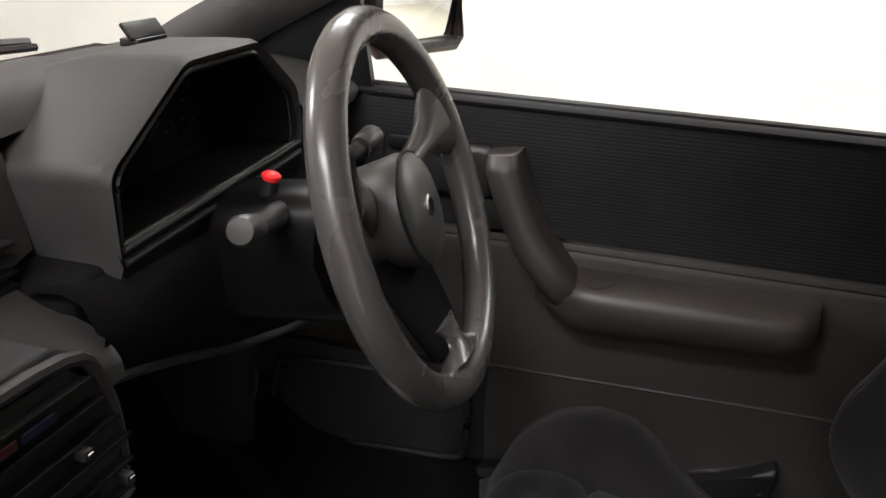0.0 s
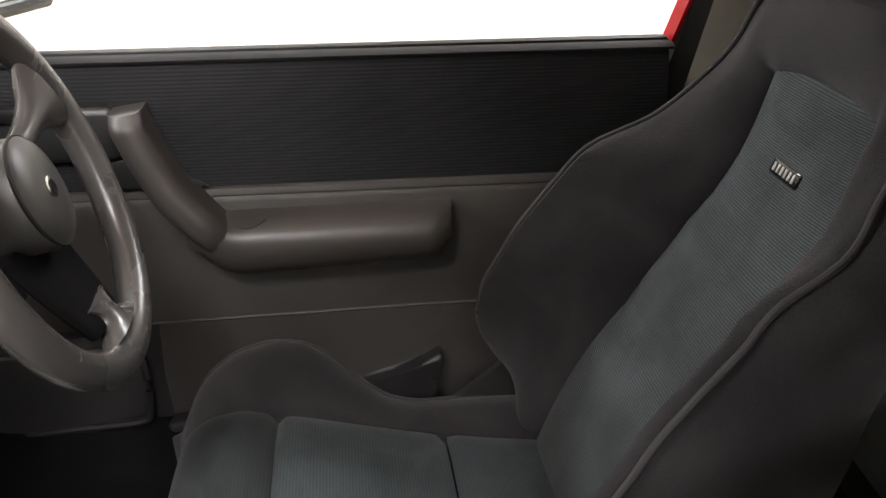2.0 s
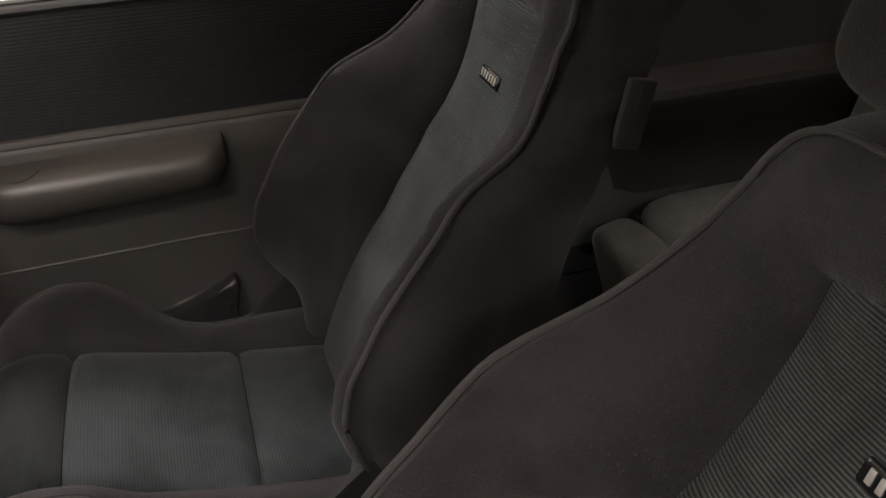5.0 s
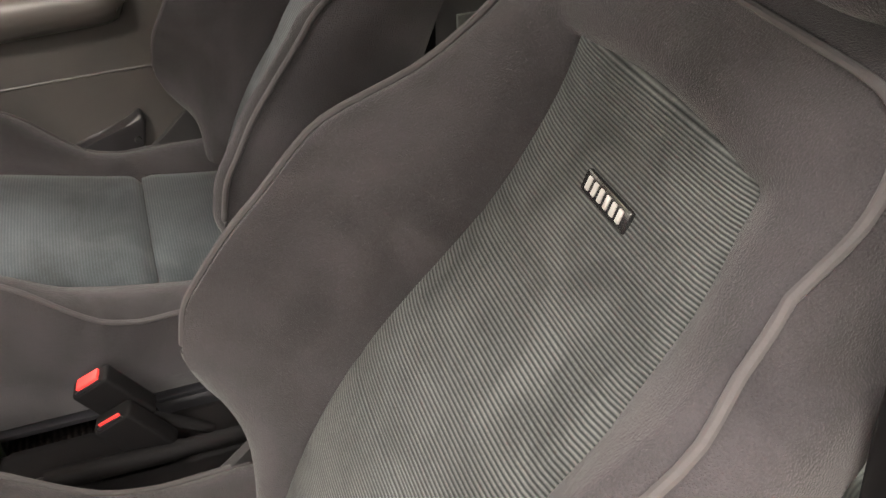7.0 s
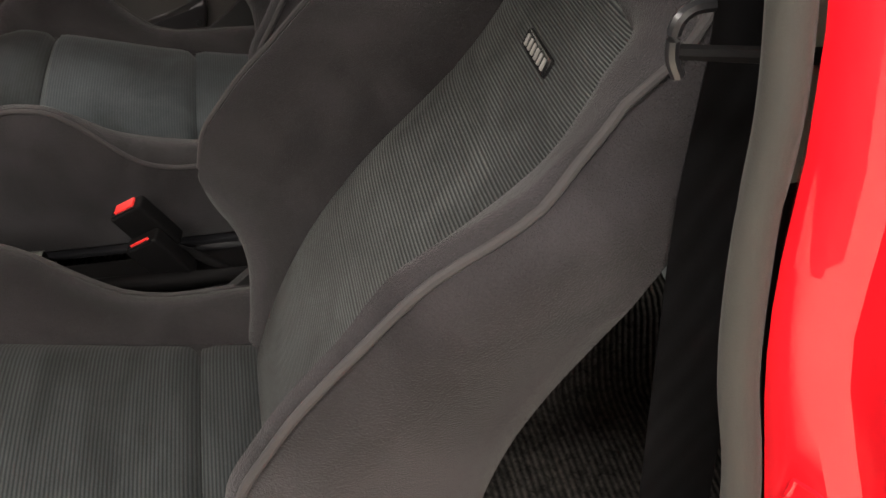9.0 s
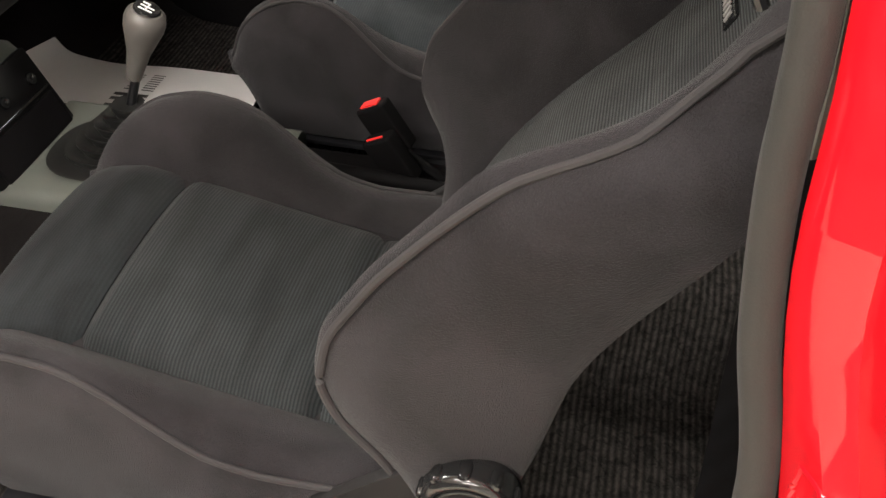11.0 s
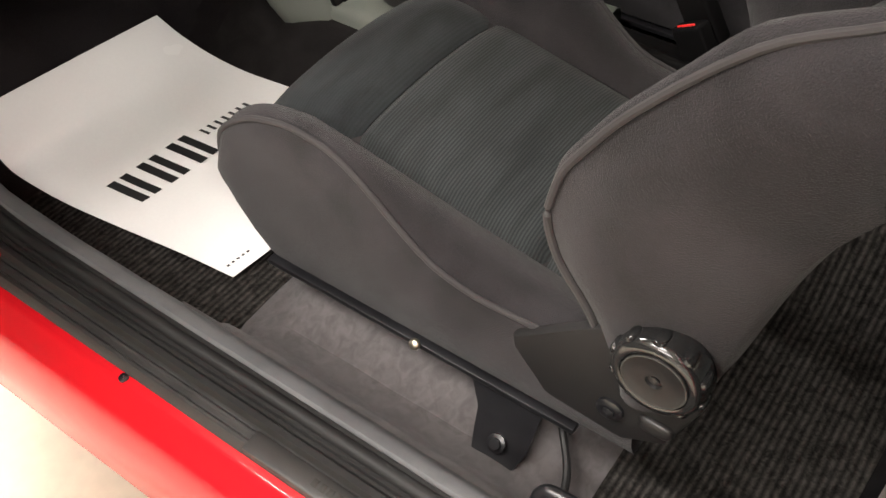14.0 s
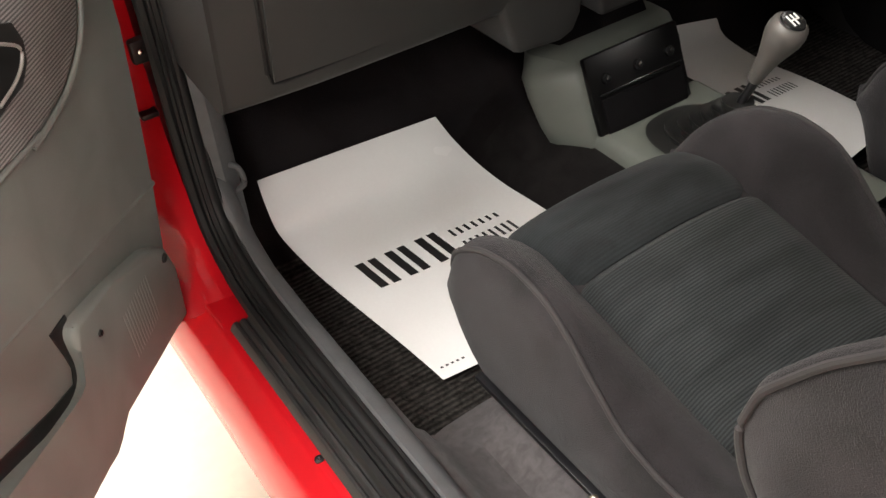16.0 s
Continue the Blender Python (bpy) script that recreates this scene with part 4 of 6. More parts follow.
# ---- dashboard ----
def dashboard():
    root = thing("dashboard", (0, 0.95, 0.66), "dark grey moulded dashboard with glovebox and instrument hood", "dashboard")
    prof = [(1.10, 0.955), (1.0, 0.975), (0.88, 0.985), (0.79, 0.975), (0.745, 0.955), (0.728, 0.925), (0.728, 0.90), (0.735, 0.82), (0.745, 0.74), (0.752, 0.685), (0.757, 0.672), (0.77, 0.665), (0.80, 0.668), (1.05, 0.70)]
    def face(x, y, z):
        # curves back towards the doors
        return (x, y + 0.012 * max(0, (abs(x) - 0.5) / 0.18) ** 2 * (1 if y < 0.95 else 0), z)
    rows = [[face(x, y, z) for y, z in spline([(0, *p) for p in prof], 3) and [(q.y, q.z) for q in spline([(0, *p) for p in prof], 3)]] for x in lerp(-0.655, -0.09, 22)]
    part("dash_moulding", sheet(B(), rows), DASH_LOW, root, "grey moulded plastic dash face", 60)
    top = [(1.10, 0.958), (1.0, 0.979), (0.88, 0.989), (0.79, 0.979), (0.748, 0.958), (0.75, 0.94)]
    rows = [[face(x, q.y, q.z) for q in spline([(0, *p) for p in top], 4)] for x in lerp(-0.655, -0.168, 12)]
    part("dash_top", sheet(B(), rows), DASH, root, "dark grained dash top pad", 60)
    slope = [(1.10, 0.955), (1.0, 0.980), (0.94, 0.996), (0.895, 0.998), (0.865, 0.985), (0.845, 0.950), (0.833, 0.905), (0.822, 0.866), (0.80, 0.850), (0.75, 0.838), (0.726, 0.818), (0.72, 0.80)]
    rows = [[(min(x, 0.108 if q.y < 0.825 else 0.145 if q.y < 0.85 else 0.30), q.y, q.z) for q in spline([(0, *p) for p in slope], 4)] for x in lerp(-0.168, 0.30, 40)]
    part("dash_slope", sheet(B(), rows), DASH, root, "dark grey slope above the centre vents", 60)
    rows = [[face(x, q.y, q.z) for q in spline([(0, *p) for p in [(1.10, 0.955), (1.0, 0.970), (0.9, 0.968)]], 4)] for x in lerp(0.165, 0.675, 14)]
    part("dash_top", sheet(B(), rows), DASH, root, "dark grained dash top pad", 60)
    rows = [[face(x, q.y, q.z - 0.03) for q in spline([(0, *p) for p in top[2:]], 4)] for x in lerp(0.50, 0.675, 8)]
    part("dash_top", sheet(B(), rows), DASH, root, "dark grained dash top pad", 60)
    part("demister_vent", box(B(), 0.05, 0.40, 0.955, 0.985, 0.965, 0.976, 0.002), BLACK_PLASTIC, root)
    part("demister_vent", box(B(), -0.45, -0.05, 0.955, 0.985, 0.983, 0.989, 0.002), BLACK_PLASTIC, root)
    # glovebox lid, flush with the face, its joint a thin dark line
    depth = table((0.67, 0.757), (0.685, 0.752), (0.74, 0.745), (0.82, 0.735), (0.90, 0.728))
    rows = [[face(x, depth(z) - 0.004, z) for x in lerp(-0.602, -0.175, 14)] for z in lerp(0.698, 0.865, 8)]
    part("glovebox_lid", thick(sheet(B(), rows), 0.003), DASH_LOW, root, "grey glovebox lid")
    joint = [(-0.607, 0.87), (-0.607, 0.708), (-0.602, 0.695), (-0.59, 0.692), (-0.19, 0.704), (-0.173, 0.715), (-0.17, 0.73), (-0.17, 0.87)]
    part("glovebox_joint", tube(B(), [face(x, depth(z) - 0.002, z) for x, z in joint], 0.0026, 6), RUBBER, root)
    part("dash_end", prism(B(), [(q.y + 0.010, q.z) for q in spline([(0, *p) for p in prof], 2)], "x", -0.66, -0.652), DASH, root, "dark end panel of the dash")
    # driver's lower panel under the column
    rows = []
    for x in lerp(0.10, 0.675, 16):
        lo = table((0.10, 0.785), (0.2, 0.757), (0.3, 0.722), (0.425, 0.688), (0.52, 0.668), (0.675, 0.65), soft=0.03)(x)
        rows.append([face(x, y, z) for y, z in ((0.80, 0.858), (0.765, 0.862), (0.748, 0.856), (0.737, 0.835), (0.73, lo + 0.05), (0.735, lo + 0.02), (0.745, lo + 0.006), (0.76, lo), (0.80, lo + 0.006), (1.0, 0.76))])
    part("knee_panel", sheet(B(), rows), KNEE, root, "plastic panel under the column, near black for its shade", 60)
    # paler tube along the lower rim: its highlight is put into the colour
    part("panel_lip", tube(B(), [(r[6][0], r[6][1] - 0.002, r[6][2] + 0.002) for r in rows], 0.006, 8), DASH, root, "lip under the panel, paler for the light its rim catches")
    # instrument hood: a faceted shell that runs back into the slope of the dash, its opening framed by a lip
    def facets(corners, r):
        """The corners joined by straight runs, each corner rounded off."""
        pts = [Vector((x, 0, z)) for x, z in corners]
        line = [pts[0]]
        for p, q, n in zip(pts, pts[1:], pts[2:]):
            a, c = q + (p - q).normalized() * r, q + (n - q).normalized() * r
            line += [a.lerp(q, w).lerp(q.lerp(c, w), w) for w in lerp(0, 1, 5)]
        return [(p.x, p.z) for p in line + [pts[-1]]]
    outer = facets([(0.152, 0.845), (0.141, 0.946), (0.256, 1.018), (0.389, 1.020), (0.476, 0.962), (0.489, 0.918), (0.485, 0.868)], 0.012)
    inner = facets([(0.158, 0.884), (0.156, 0.940), (0.261, 1.006), (0.383, 1.008), (0.462, 0.955), (0.474, 0.914), (0.471, 0.899)], 0.012)
    mid = [((a * 0.75 + c * 0.25), (b * 0.75 + d * 0.25)) for (a, b), (c, d) in zip(outer, inner)]
    rows = [[(0.32 + (x - 0.32) * w, y, z - d) for x, z in outer] for y, w, d in ((0.96, 0.98, 0.05), (0.90, 0.995, 0.022), (0.84, 1.0, 0.006), (0.785, 1.0, 0.001), (0.756, 1.0, 0.0))]
    rows += [[(x, 0.748, z) for x, z in mid], [(x, 0.757, z) for x, z in inner]]
    part("instrument_hood", sheet(B(), rows), DASH, root, "dark grey faceted instrument hood", 25)
    # inner walls of the hood near black, their shade put into the colour
    part("hood_lining", sheet(B(), [[(x, y, z) for x, z in inner] for y in (0.757, 0.83)]), KNEE, root)
    ring = [(x, 0.752, z) for x, z in inner]
    part("hood_bezel", tube(B(), [*ring, ring[0]], 0.003, 6, closed=False), GLOSS_BLACK, root)
    panel = part("instrument_panel", prism(B(), inner, "y", 0.826, 0.832), KNEE, root, "unlit black instrument panel")
    for cx, r in ((0.25, 0.034), (0.40, 0.04), (0.325, 0.024)):
        part("dial_ring", tube(B(), [(cx + r * math.cos(a), 0.825, 0.943 + r * math.sin(a)) for a in lerp(0, math.tau * 35 / 36, 36)], 0.0012, 5, closed=True), KNEE, panel)
        bm = B()
        for a in lerp(-0.8, math.pi + 0.8, 9):
            box(bm, -0.004, 0.004, -0.0006, 0.0006, -0.0007, 0.0007, turn=Matrix.Translation((cx + r * 0.82 * math.cos(a), 0.824, 0.943 + r * 0.82 * math.sin(a))) @ Matrix.Rotation(-a, 4, "Y"))
        part("dial_marks", bm, BLACK_PLASTIC, panel)
        part("needle", tube(B(), [(cx, 0.822, 0.943), (cx - r * 0.6, 0.822, 0.943 - r * 0.35)], 0.0012, 5), BLACK_PLASTIC, panel)
    for dz, r in ((0.0, 0.0026), (-0.011, 0.0034)):
        part("lower_bezel", tube(B(), [(0.155, 0.748, 0.881 + dz), (0.32, 0.748, 0.890 + dz), (0.478, 0.748, 0.899 + dz)], r, 8), BLACK_PLASTIC, root, "glossy lip under the instruments")
    part("bezel_sill", sheet(B(), [[(0.150, y, z), (0.32, y, z + 0.009), (0.482, y, z + 0.018)] for y, z in ((0.83, 0.882), (0.751, 0.880), (0.746, 0.868), (0.752, 0.845))]), KNEE, root)
    part("hood_foot", prism(B(), [(0.100, 0.79), (0.178, 0.79), (0.178, 0.862), (0.160, 0.868), (0.13, 0.866), (0.106, 0.852)], "y", 0.762, 0.86, 0.009, 3), KNEE, root, "black moulded foot of the instrument hood")
    part("centre_flank", prism(B(), [(-0.292, 0.672), (-0.272, 0.612), (-0.262, 0.604), (-0.19, 0.598), (-0.168, 0.606), (-0.156, 0.63), (-0.15, 0.70), (-0.292, 0.70)], "y", 0.752, 0.90, 0.010, 3), DASH_LOW, root, "grey moulded flank of the centre stack")
    # centre stack: heater panel with slats in a rounded surround
    part("centre_moulding", prism(B(), [(-0.17, 0.86), (0.03, 0.86), (0.08, 0.828), (0.097, 0.775), (0.10, 0.635), (-0.155, 0.635)], "y", 0.718, 0.80, 0.008, 3), DASH_DARK, root, "dark moulded centre stack")
    frame_pts = [(-0.145, 0.71), (0.07, 0.71), (0.085, 0.725), (0.082, 0.775), (0.068, 0.815), (0.03, 0.85), (-0.145, 0.85), (-0.155, 0.84), (-0.155, 0.725)]
    part("vent_surround", tube(B(), spline([(x, 0.713, z) for x, z in [*frame_pts, frame_pts[0]]], 5), 0.006, 8), DASH, root, "grey vent surround")
    part("vent_back", prism(B(), [(-0.15, 0.713), (0.075, 0.713), (0.08, 0.775), (0.06, 0.82), (0.03, 0.846), (-0.15, 0.846)], "y", 0.709, 0.719), INK, root)
    for i in range(6):
        z = 0.726 + i * 0.0215
        part("vent_slat", box(B(), -0.148, 0.078 - max(0, z - 0.77) * 0.6, 0.696, 0.714, z, z + 0.003, 0.001, turn=Matrix.Rotation(radians(-18), 4, "X")), COLUMN_BLACK, root)
    for x, z in ((0.02, 0.79), (-0.09, 0.79), (0.062, 0.745)):
        k = part("slider_knob", box(B(), x - 0.005, x + 0.005, 0.688, 0.70, z - 0.004, z + 0.004, 0.002), BLACK_PLASTIC, root)
        part("knob_mark", box(B(), x - 0.0025, x + 0.0025, 0.6872, 0.6885, z + 0.001, z + 0.002), WHITE_MARK, k)
    part("blue_mark", box(B(), -0.03, 0.0, 0.695, 0.697, 0.826, 0.832), material("blue_mark", (0.004, 0.005, 0.022), 0.5, bump=0), root)
    part("red_mark", box(B(), -0.07, -0.035, 0.695, 0.697, 0.826, 0.832), material("red_mark", (0.03, 0.004, 0.004), 0.5, bump=0), root)
    part("upper_vent", box(B(), -0.15, 0.118, 0.826, 0.85, 0.850, 0.898, 0.006), INK, root)
    for i in range(4):
        part("vent_slat", box(B(), -0.145, 0.113, 0.812, 0.83, 0.856 + i * 0.0115, 0.859 + i * 0.0115, 0.001), BLACK_PLASTIC, root)
    return root


dashboard()


def windscreen_bits():
    ob = thing("dash_bracket", (0.57, 0.99, 0.985), "black plastic bracket standing on the dash top", "bracket")
    part("plate", box(B(), 0.518, 0.590, 0.985, 0.991, 0.980, 1.004, 0.002, turn=Matrix.Rotation(radians(-40), 4, "X")), BLACK_PLASTIC, ob)
    part("foot", box(B(), 0.522, 0.585, 0.975, 1.0, 0.974, 0.984, 0.002), BLACK_PLASTIC, ob)
    wiper = thing("wiper", (0.3, 1.13, 0.96), "black wiper resting at the foot of the windscreen", "wiper")
    part("wiper_arm", tube(B(), spline([(0.02, 1.16, 0.972), (0.25, 1.15, 0.982), (0.5, 1.11, 0.972)], 6), 0.006, 6), BLACK_METAL, wiper)
    part("wiper_hub", cushion_block(B(), 0.10, 1.15, 0.985, 0.03, 0.025, 0.02, 0.6), BLACK_PLASTIC, wiper)
    part("wiper_blade", tube(B(), [(-0.1, 1.14, 0.975), (0.2, 1.135, 0.975), (0.5, 1.10, 0.967)], 0.005, 6), RUBBER, wiper)


windscreen_bits()


# ---- steering wheel and column ----
def steering():
    hub = Vector((0.335, 0.567, 0.889))
    t, w = radians(20), radians(2)
    n = Vector((math.sin(w) * math.cos(t), -math.cos(w) * math.cos(t), math.sin(t)))
    u = Vector((0, 0, 1)).cross(n).normalized()
    if u.x < 0:
        u = -u
    v = n.cross(u)
    if v.z < 0:
        v = -v
    def P(a, b, c=0.0):
        return hub + u * a + v * b + n * c
    root = thing("steering_wheel", tuple(hub), "worn grey three-spoke steering wheel with a padded hub", "steering wheel")
    R = 0.168
    ring = [P(R * math.cos(a), R * math.sin(a), 0.0) for a in lerp(0, math.tau * 71 / 72, 72)]
    part("rim", tube(B(), ring, 0.0172, 14, up=n, closed=True), WHEEL_PLASTIC, root, "thick worn grey wheel rim")
    for ang, wide in ((22, 0.020), (158, 0.020), (270, 0.024)):
        a = radians(ang)
        d, e = (math.cos(a), math.sin(a)), (-math.sin(a), math.cos(a))
        rows = []
        for k in lerp(0, 1, 9):
            start = 0.112 if ang == 270 else 0.045
            r = start + (R - 0.022 - start) * k
            half = wide * (1.25 - 0.55 * math.sin(math.pi * min(1, k * 1.1)) + 1.0 * max(0, k - 0.72) * 3)
            hgt = 0.011 + 0.003 * k
            c = -0.028 * (1 - k) ** 1.0 * (0.35 if ang == 270 else 1)
            rows.append([P(d[0] * r + e[0] * half * math.cos(q), d[1] * r + e[1] * half * math.cos(q), c + hgt * math.sin(q)) for q in lerp(0, math.tau * 11 / 12, 12)])
        part("spoke", sheet(B(), rows, closed=True, cap=True), WHEEL_PLASTIC, root, "shiny worn spoke")
    # near-black plate between the hub and the stub of the lower spoke
    rows = []
    for k in lerp(0, 1, 9):
        r, half, c = 0.03 + 0.105 * k, 0.060 - 0.020 * k ** 2, -0.034 + 0.024 * k
        rows.append([P(half * math.copysign(abs(math.cos(q)) ** 0.5, math.cos(q)), -r, c + 0.009 * math.sin(q)) for q in lerp(0, math.tau * 15 / 16, 16)])
    part("spoke_shield", sheet(B(), rows, closed=True, cap=True), KNEE, root, "near-black plate below the hub")
    boss = lathe(B(), [(0.0, -0.09), (0.043, -0.09), (0.047, -0.06), (0.051, -0.02), (0.053, -0.006), (0.050, 0.003), (0, 0.003)], hub, n, 32)
    part("hub_boss", boss, HUB_PLASTIC, root, "dark moulded hub")
    bm = lathe(B(), [(0, -0.004), (0.058, -0.004), (0.058, 0.008), (0.052, 0.014), (0.03, 0.0175), (0.0, 0.018)], (0, 0, 0), (0, 0, 1), 40)
    m = Matrix((( *u, 0), (*v, 0), (*n, 0), (0, 0, 0, 1))).transposed()
    m.translation = hub
    bmesh.ops.scale(bm, vec=(0.80, 0.88, 0.8), verts=bm.verts)
    bmesh.ops.transform(bm, matrix=m, verts=bm.verts)
    pad = part("horn_pad", bm, HUB_PLASTIC, root, "oval horn pad")
    emblem = part("emblem", lathe(B(), [(0, 0), (0.010, 0), (0.010, 0.0015), (0.008, 0.0022), (0, 0.0022)], P(0, 0, 0.0140), n, 24), CHROME, pad, "small round chrome emblem")
    part("emblem_face", lathe(B(), [(0, 0), (0.0065, 0), (0.0065, 0.0008), (0, 0.0008)], P(0, 0, 0.0162), n, 16), GLOSS_BLACK, emblem)
    part("pad_groove", tube(B(), [P(0.0470 * math.cos(a), 0.0517 * math.sin(a), 0.005) for a in lerp(0, math.tau * 39 / 40, 40)], 0.0018, 5, up=n, closed=True), RUBBER, pad)
    # column shroud with stalks and hazard button
    col = thing("steering_column", (0.335, 0.72, 0.80), "black plastic steering column shroud with two stalks", "steering column")
    rows = []
    for k in lerp(0, 1, 8):
        y, z = 0.645 + 0.16 * k, 0.838 - 0.020 * k
        hw, hh = 0.050 + 0.008 * k, 0.063 + 0.001 * k
        rows.append([(0.335 + hw * math.copysign(abs(math.cos(a)) ** 0.6, math.cos(a)), y - 0.045 * (1 - k) * max(0.0, -math.sin(a)), z + hh * math.copysign(abs(math.sin(a)) ** 0.6, math.sin(a))) for a in lerp(0, math.tau * 23 / 24, 24)])
    part("shroud", sheet(B(), rows, closed=True, cap=True), COLUMN_BLACK, col)
    st = part("stalk", tube(B(), spline([(0.30, 0.685, 0.878), (0.255, 0.675, 0.885), (0.215, 0.667, 0.893)], 5), [0.012] * 5 + [0.0105] * 5 + [0.010], 12), BLACK_PLASTIC, col, "black indicator stalk")
    part("stalk_tip", lathe(B(), [(0, -0.022), (0.012, -0.022), (0.0132, -0.018), (0.0132, 0.010), (0.011, 0.014), (0, 0.015)], (0.197, 0.664, 0.897), (-0.95, -0.15, 0.28), 20), HUB_PLASTIC, st)
    st = part("stalk", tube(B(), spline([(0.375, 0.68, 0.885), (0.42, 0.672, 0.898), (0.455, 0.668, 0.905)], 5), 0.010, 12), BLACK_PLASTIC, col, "black wiper stalk")
    part("stalk_tip", lathe(B(), [(0, -0.018), (0.012, -0.018), (0.0135, -0.012), (0.0135, 0.010), (0.011, 0.014), (0, 0.0145)], (0.472, 0.665, 0.911), (0.95, -0.1, 0.25), 20), HUB_PLASTIC, st)
    hz = part("hazard_stem", lathe(B(), [(0, -0.02), (0.009, -0.02), (0.008, 0.004), (0, 0.004)], (0.312, 0.700, 0.902), (0, -0.2, 1), 14), BLACK_PLASTIC, col)
    part("hazard_button", lathe(B(), [(0, 0.0), (0.008, 0.0), (0.0092, 0.002), (0.0092, 0.005), (0.006, 0.0075), (0, 0.008)], (0.312, 0.6995, 0.9045), (0, -0.2, 1), 18), RED_BUTTON, hz, "small red hazard button")


steering()


# ---- driver's door, shut ----
def driver_door():
    root = part("door", sheet(B(), [[(0.79, y, z) if z < 0.9 else (0.755, y, z) for y in lerp(-0.13, 1.0, 6)] for z in (0.25, 0.55, 0.85, 0.915)]), RED, car, "shut door with ribbed cloth and a moulded armrest, coloured dark for shade")
    # ribbed cloth
    zs, rows = [], []
    n = 36
    for i in range(n):
        z0 = 0.751 + i * (0.919 - 0.751) / n
        p = (0.919 - 0.751) / n
        zs += [(z0, 0.0), (z0 + p * 0.3, -0.0005), (z0 + p * 0.6, -0.0005), (z0 + p * 0.9, 0.0)]
    bm = sheet(B(), [[(0.681 + d + 0.006 * max(0, (z - 0.862) / 0.04) ** 2, y, z) for y in lerp(-0.125, 0.90, 8)] for z, d in zs])
    part("cloth_panel", bm, SHADED_CLOTH, root, "ribbed cloth upper panel, coloured dark for shade", 25)
    prof = [(0.687, 0.917), (0.684, 0.921), (0.689, 0.924), (0.70, 0.925), (0.73, 0.925)]
    part("top_rail", sheet(B(), [[(x, y, z) for x, z in prof] for y in lerp(-0.13, 0.90, 5)]), SHADED_CLOTH, root)
    part("window_seal", box(B(), 0.708, 0.727, -0.13, 0.90, 0.917, 0.929, 0.004), RUBBER, root, "black rubber window seal")
    # lower moulding with its two raised lines
    prof = [(0.683, 0.759), (0.6755, 0.7565), (0.6738, 0.752), (0.6732, 0.7485), (0.6742, 0.7465), (0.6722, 0.7445), (0.6705, 0.739), (0.6685, 0.70), (0.667, 0.60), (0.6668, 0.580), (0.6652, 0.5775), (0.6668, 0.575), (0.666, 0.50), (0.668, 0.42), (0.672, 0.36)]
    part("lower_card", sheet(B(), [[(x, y, z - 0.02 * max(0, (y - 0.2)) * (1 if z < 0.6 else 0)) for x, z in prof] for y in lerp(-0.13, 0.95, 26)]), SHADED_CARD, root, "moulded lower door card, coloured dark for shade", 30)
    # armrest
    rows = []
    for k in lerp(0, 1.1, 26):
        y = 0.162 + (0.47 - 0.162) * k
        q = max(0.0, (k - 0.86) / 0.24)
        e = min(1.0, math.sqrt(max(0.0, 1 - (1 - min(1, k * 9)) ** 2)) * 0.55 + 0.45)
        top, low, out = 0.724 - 0.003 * k, 0.636 + 0.012 * (1 - k), 0.61
        out = 0.668 - (0.668 - out) * e
        low = 0.685 - (0.685 - low) * e + 0.045 * (1 - math.sqrt(1 - q * q * 0.98))
        out += 0.034 * q * q
        rows.append([(0.674, y, top + 0.008), (0.655, y, top + 0.007), (out + 0.014, y, top + 0.001), (out + 0.005, y, top - 0.005), (out, y, top - 0.016), (out + 0.002, y, top - 0.034), (out + 0.007, y, low + 0.032), (out + 0.020, y, low + 0.020), (out + 0.040, y, low + 0.012), (0.674, y, low + 0.008)])
    part("armrest", sheet(B(), rows, cap=False), ARMREST, root, "padded grey-brown armrest", 60)
    part("armrest_end", sheet(B(), [rows[0], [(0.668, 0.16, (p[2] + 0.685) / 2) for p in rows[0]]]), ARMREST, root)
    part("scratch", tube(B(), spline([(0.628, 0.438, 0.7225), (0.622, 0.425, 0.7225), (0.626, 0.413, 0.723), (0.64, 0.40, 0.726)], 4), 0.0009, 5), RUBBER, root, "dark chip in the armrest skin")
    # upright pull that grows out of the armrest
    path = spline([(0, 0.550, 0.872), (0, 0.546, 0.85), (0, 0.530, 0.81), (0, 0.507, 0.766), (0, 0.475, 0.728), (0, 0.450, 0.702), (0, 0.425, 0.685)], 5)
    rows = []
    for i, p in enumerate(path):
        k = i / (len(path) - 1)
        d = (path[min(i + 1, len(path) - 1)] - path[max(i - 1, 0)]).normalized()
        s = Vector((0, -d.z, d.y))
        w = 0.025 + 0.003 * k
        out = 0.612 + 0.012 * max(0, 0.12 - k) / 0.12 - 0.004 * k + 0.04 * max(0, (k - 0.62) / 0.38) ** 2
        ring = [(0.676, -w * 0.64), (out + 0.02, -w * 0.64), (out + 0.006, -w * 0.54), (out, -w * 0.3), (out, w * 0.4), (out + 0.006, w * 0.8), (out + 0.02, w), (0.676, w)]
        rows.append([(x, p.y + s.y * q, p.z + s.z * q) for x, q in ring])
    part("pull_handle", sheet(B(), rows, closed=True, cap=True), ARMREST, root, "moulded upright pull handle", 50)
    # dark recess with the release behind the pull
    rec = part("release_recess", box(B(), 0.664, 0.684, 0.57, 0.72, 0.80, 0.872, 0.012, 3), INK, root, "dark release recess")
    part("release_lever", box(B(), 0.655, 0.668, 0.61, 0.71, 0.857, 0.876, 0.005), BLACK_PLASTIC, root, "black door release")
    part("pull_cavity", prism(B(), [(0.47, 0.765), (0.585, 0.765), (0.59, 0.80), (0.56, 0.805), (0.51, 0.79)], "x", 0.6665, 0.67, 0.001), INK, root)
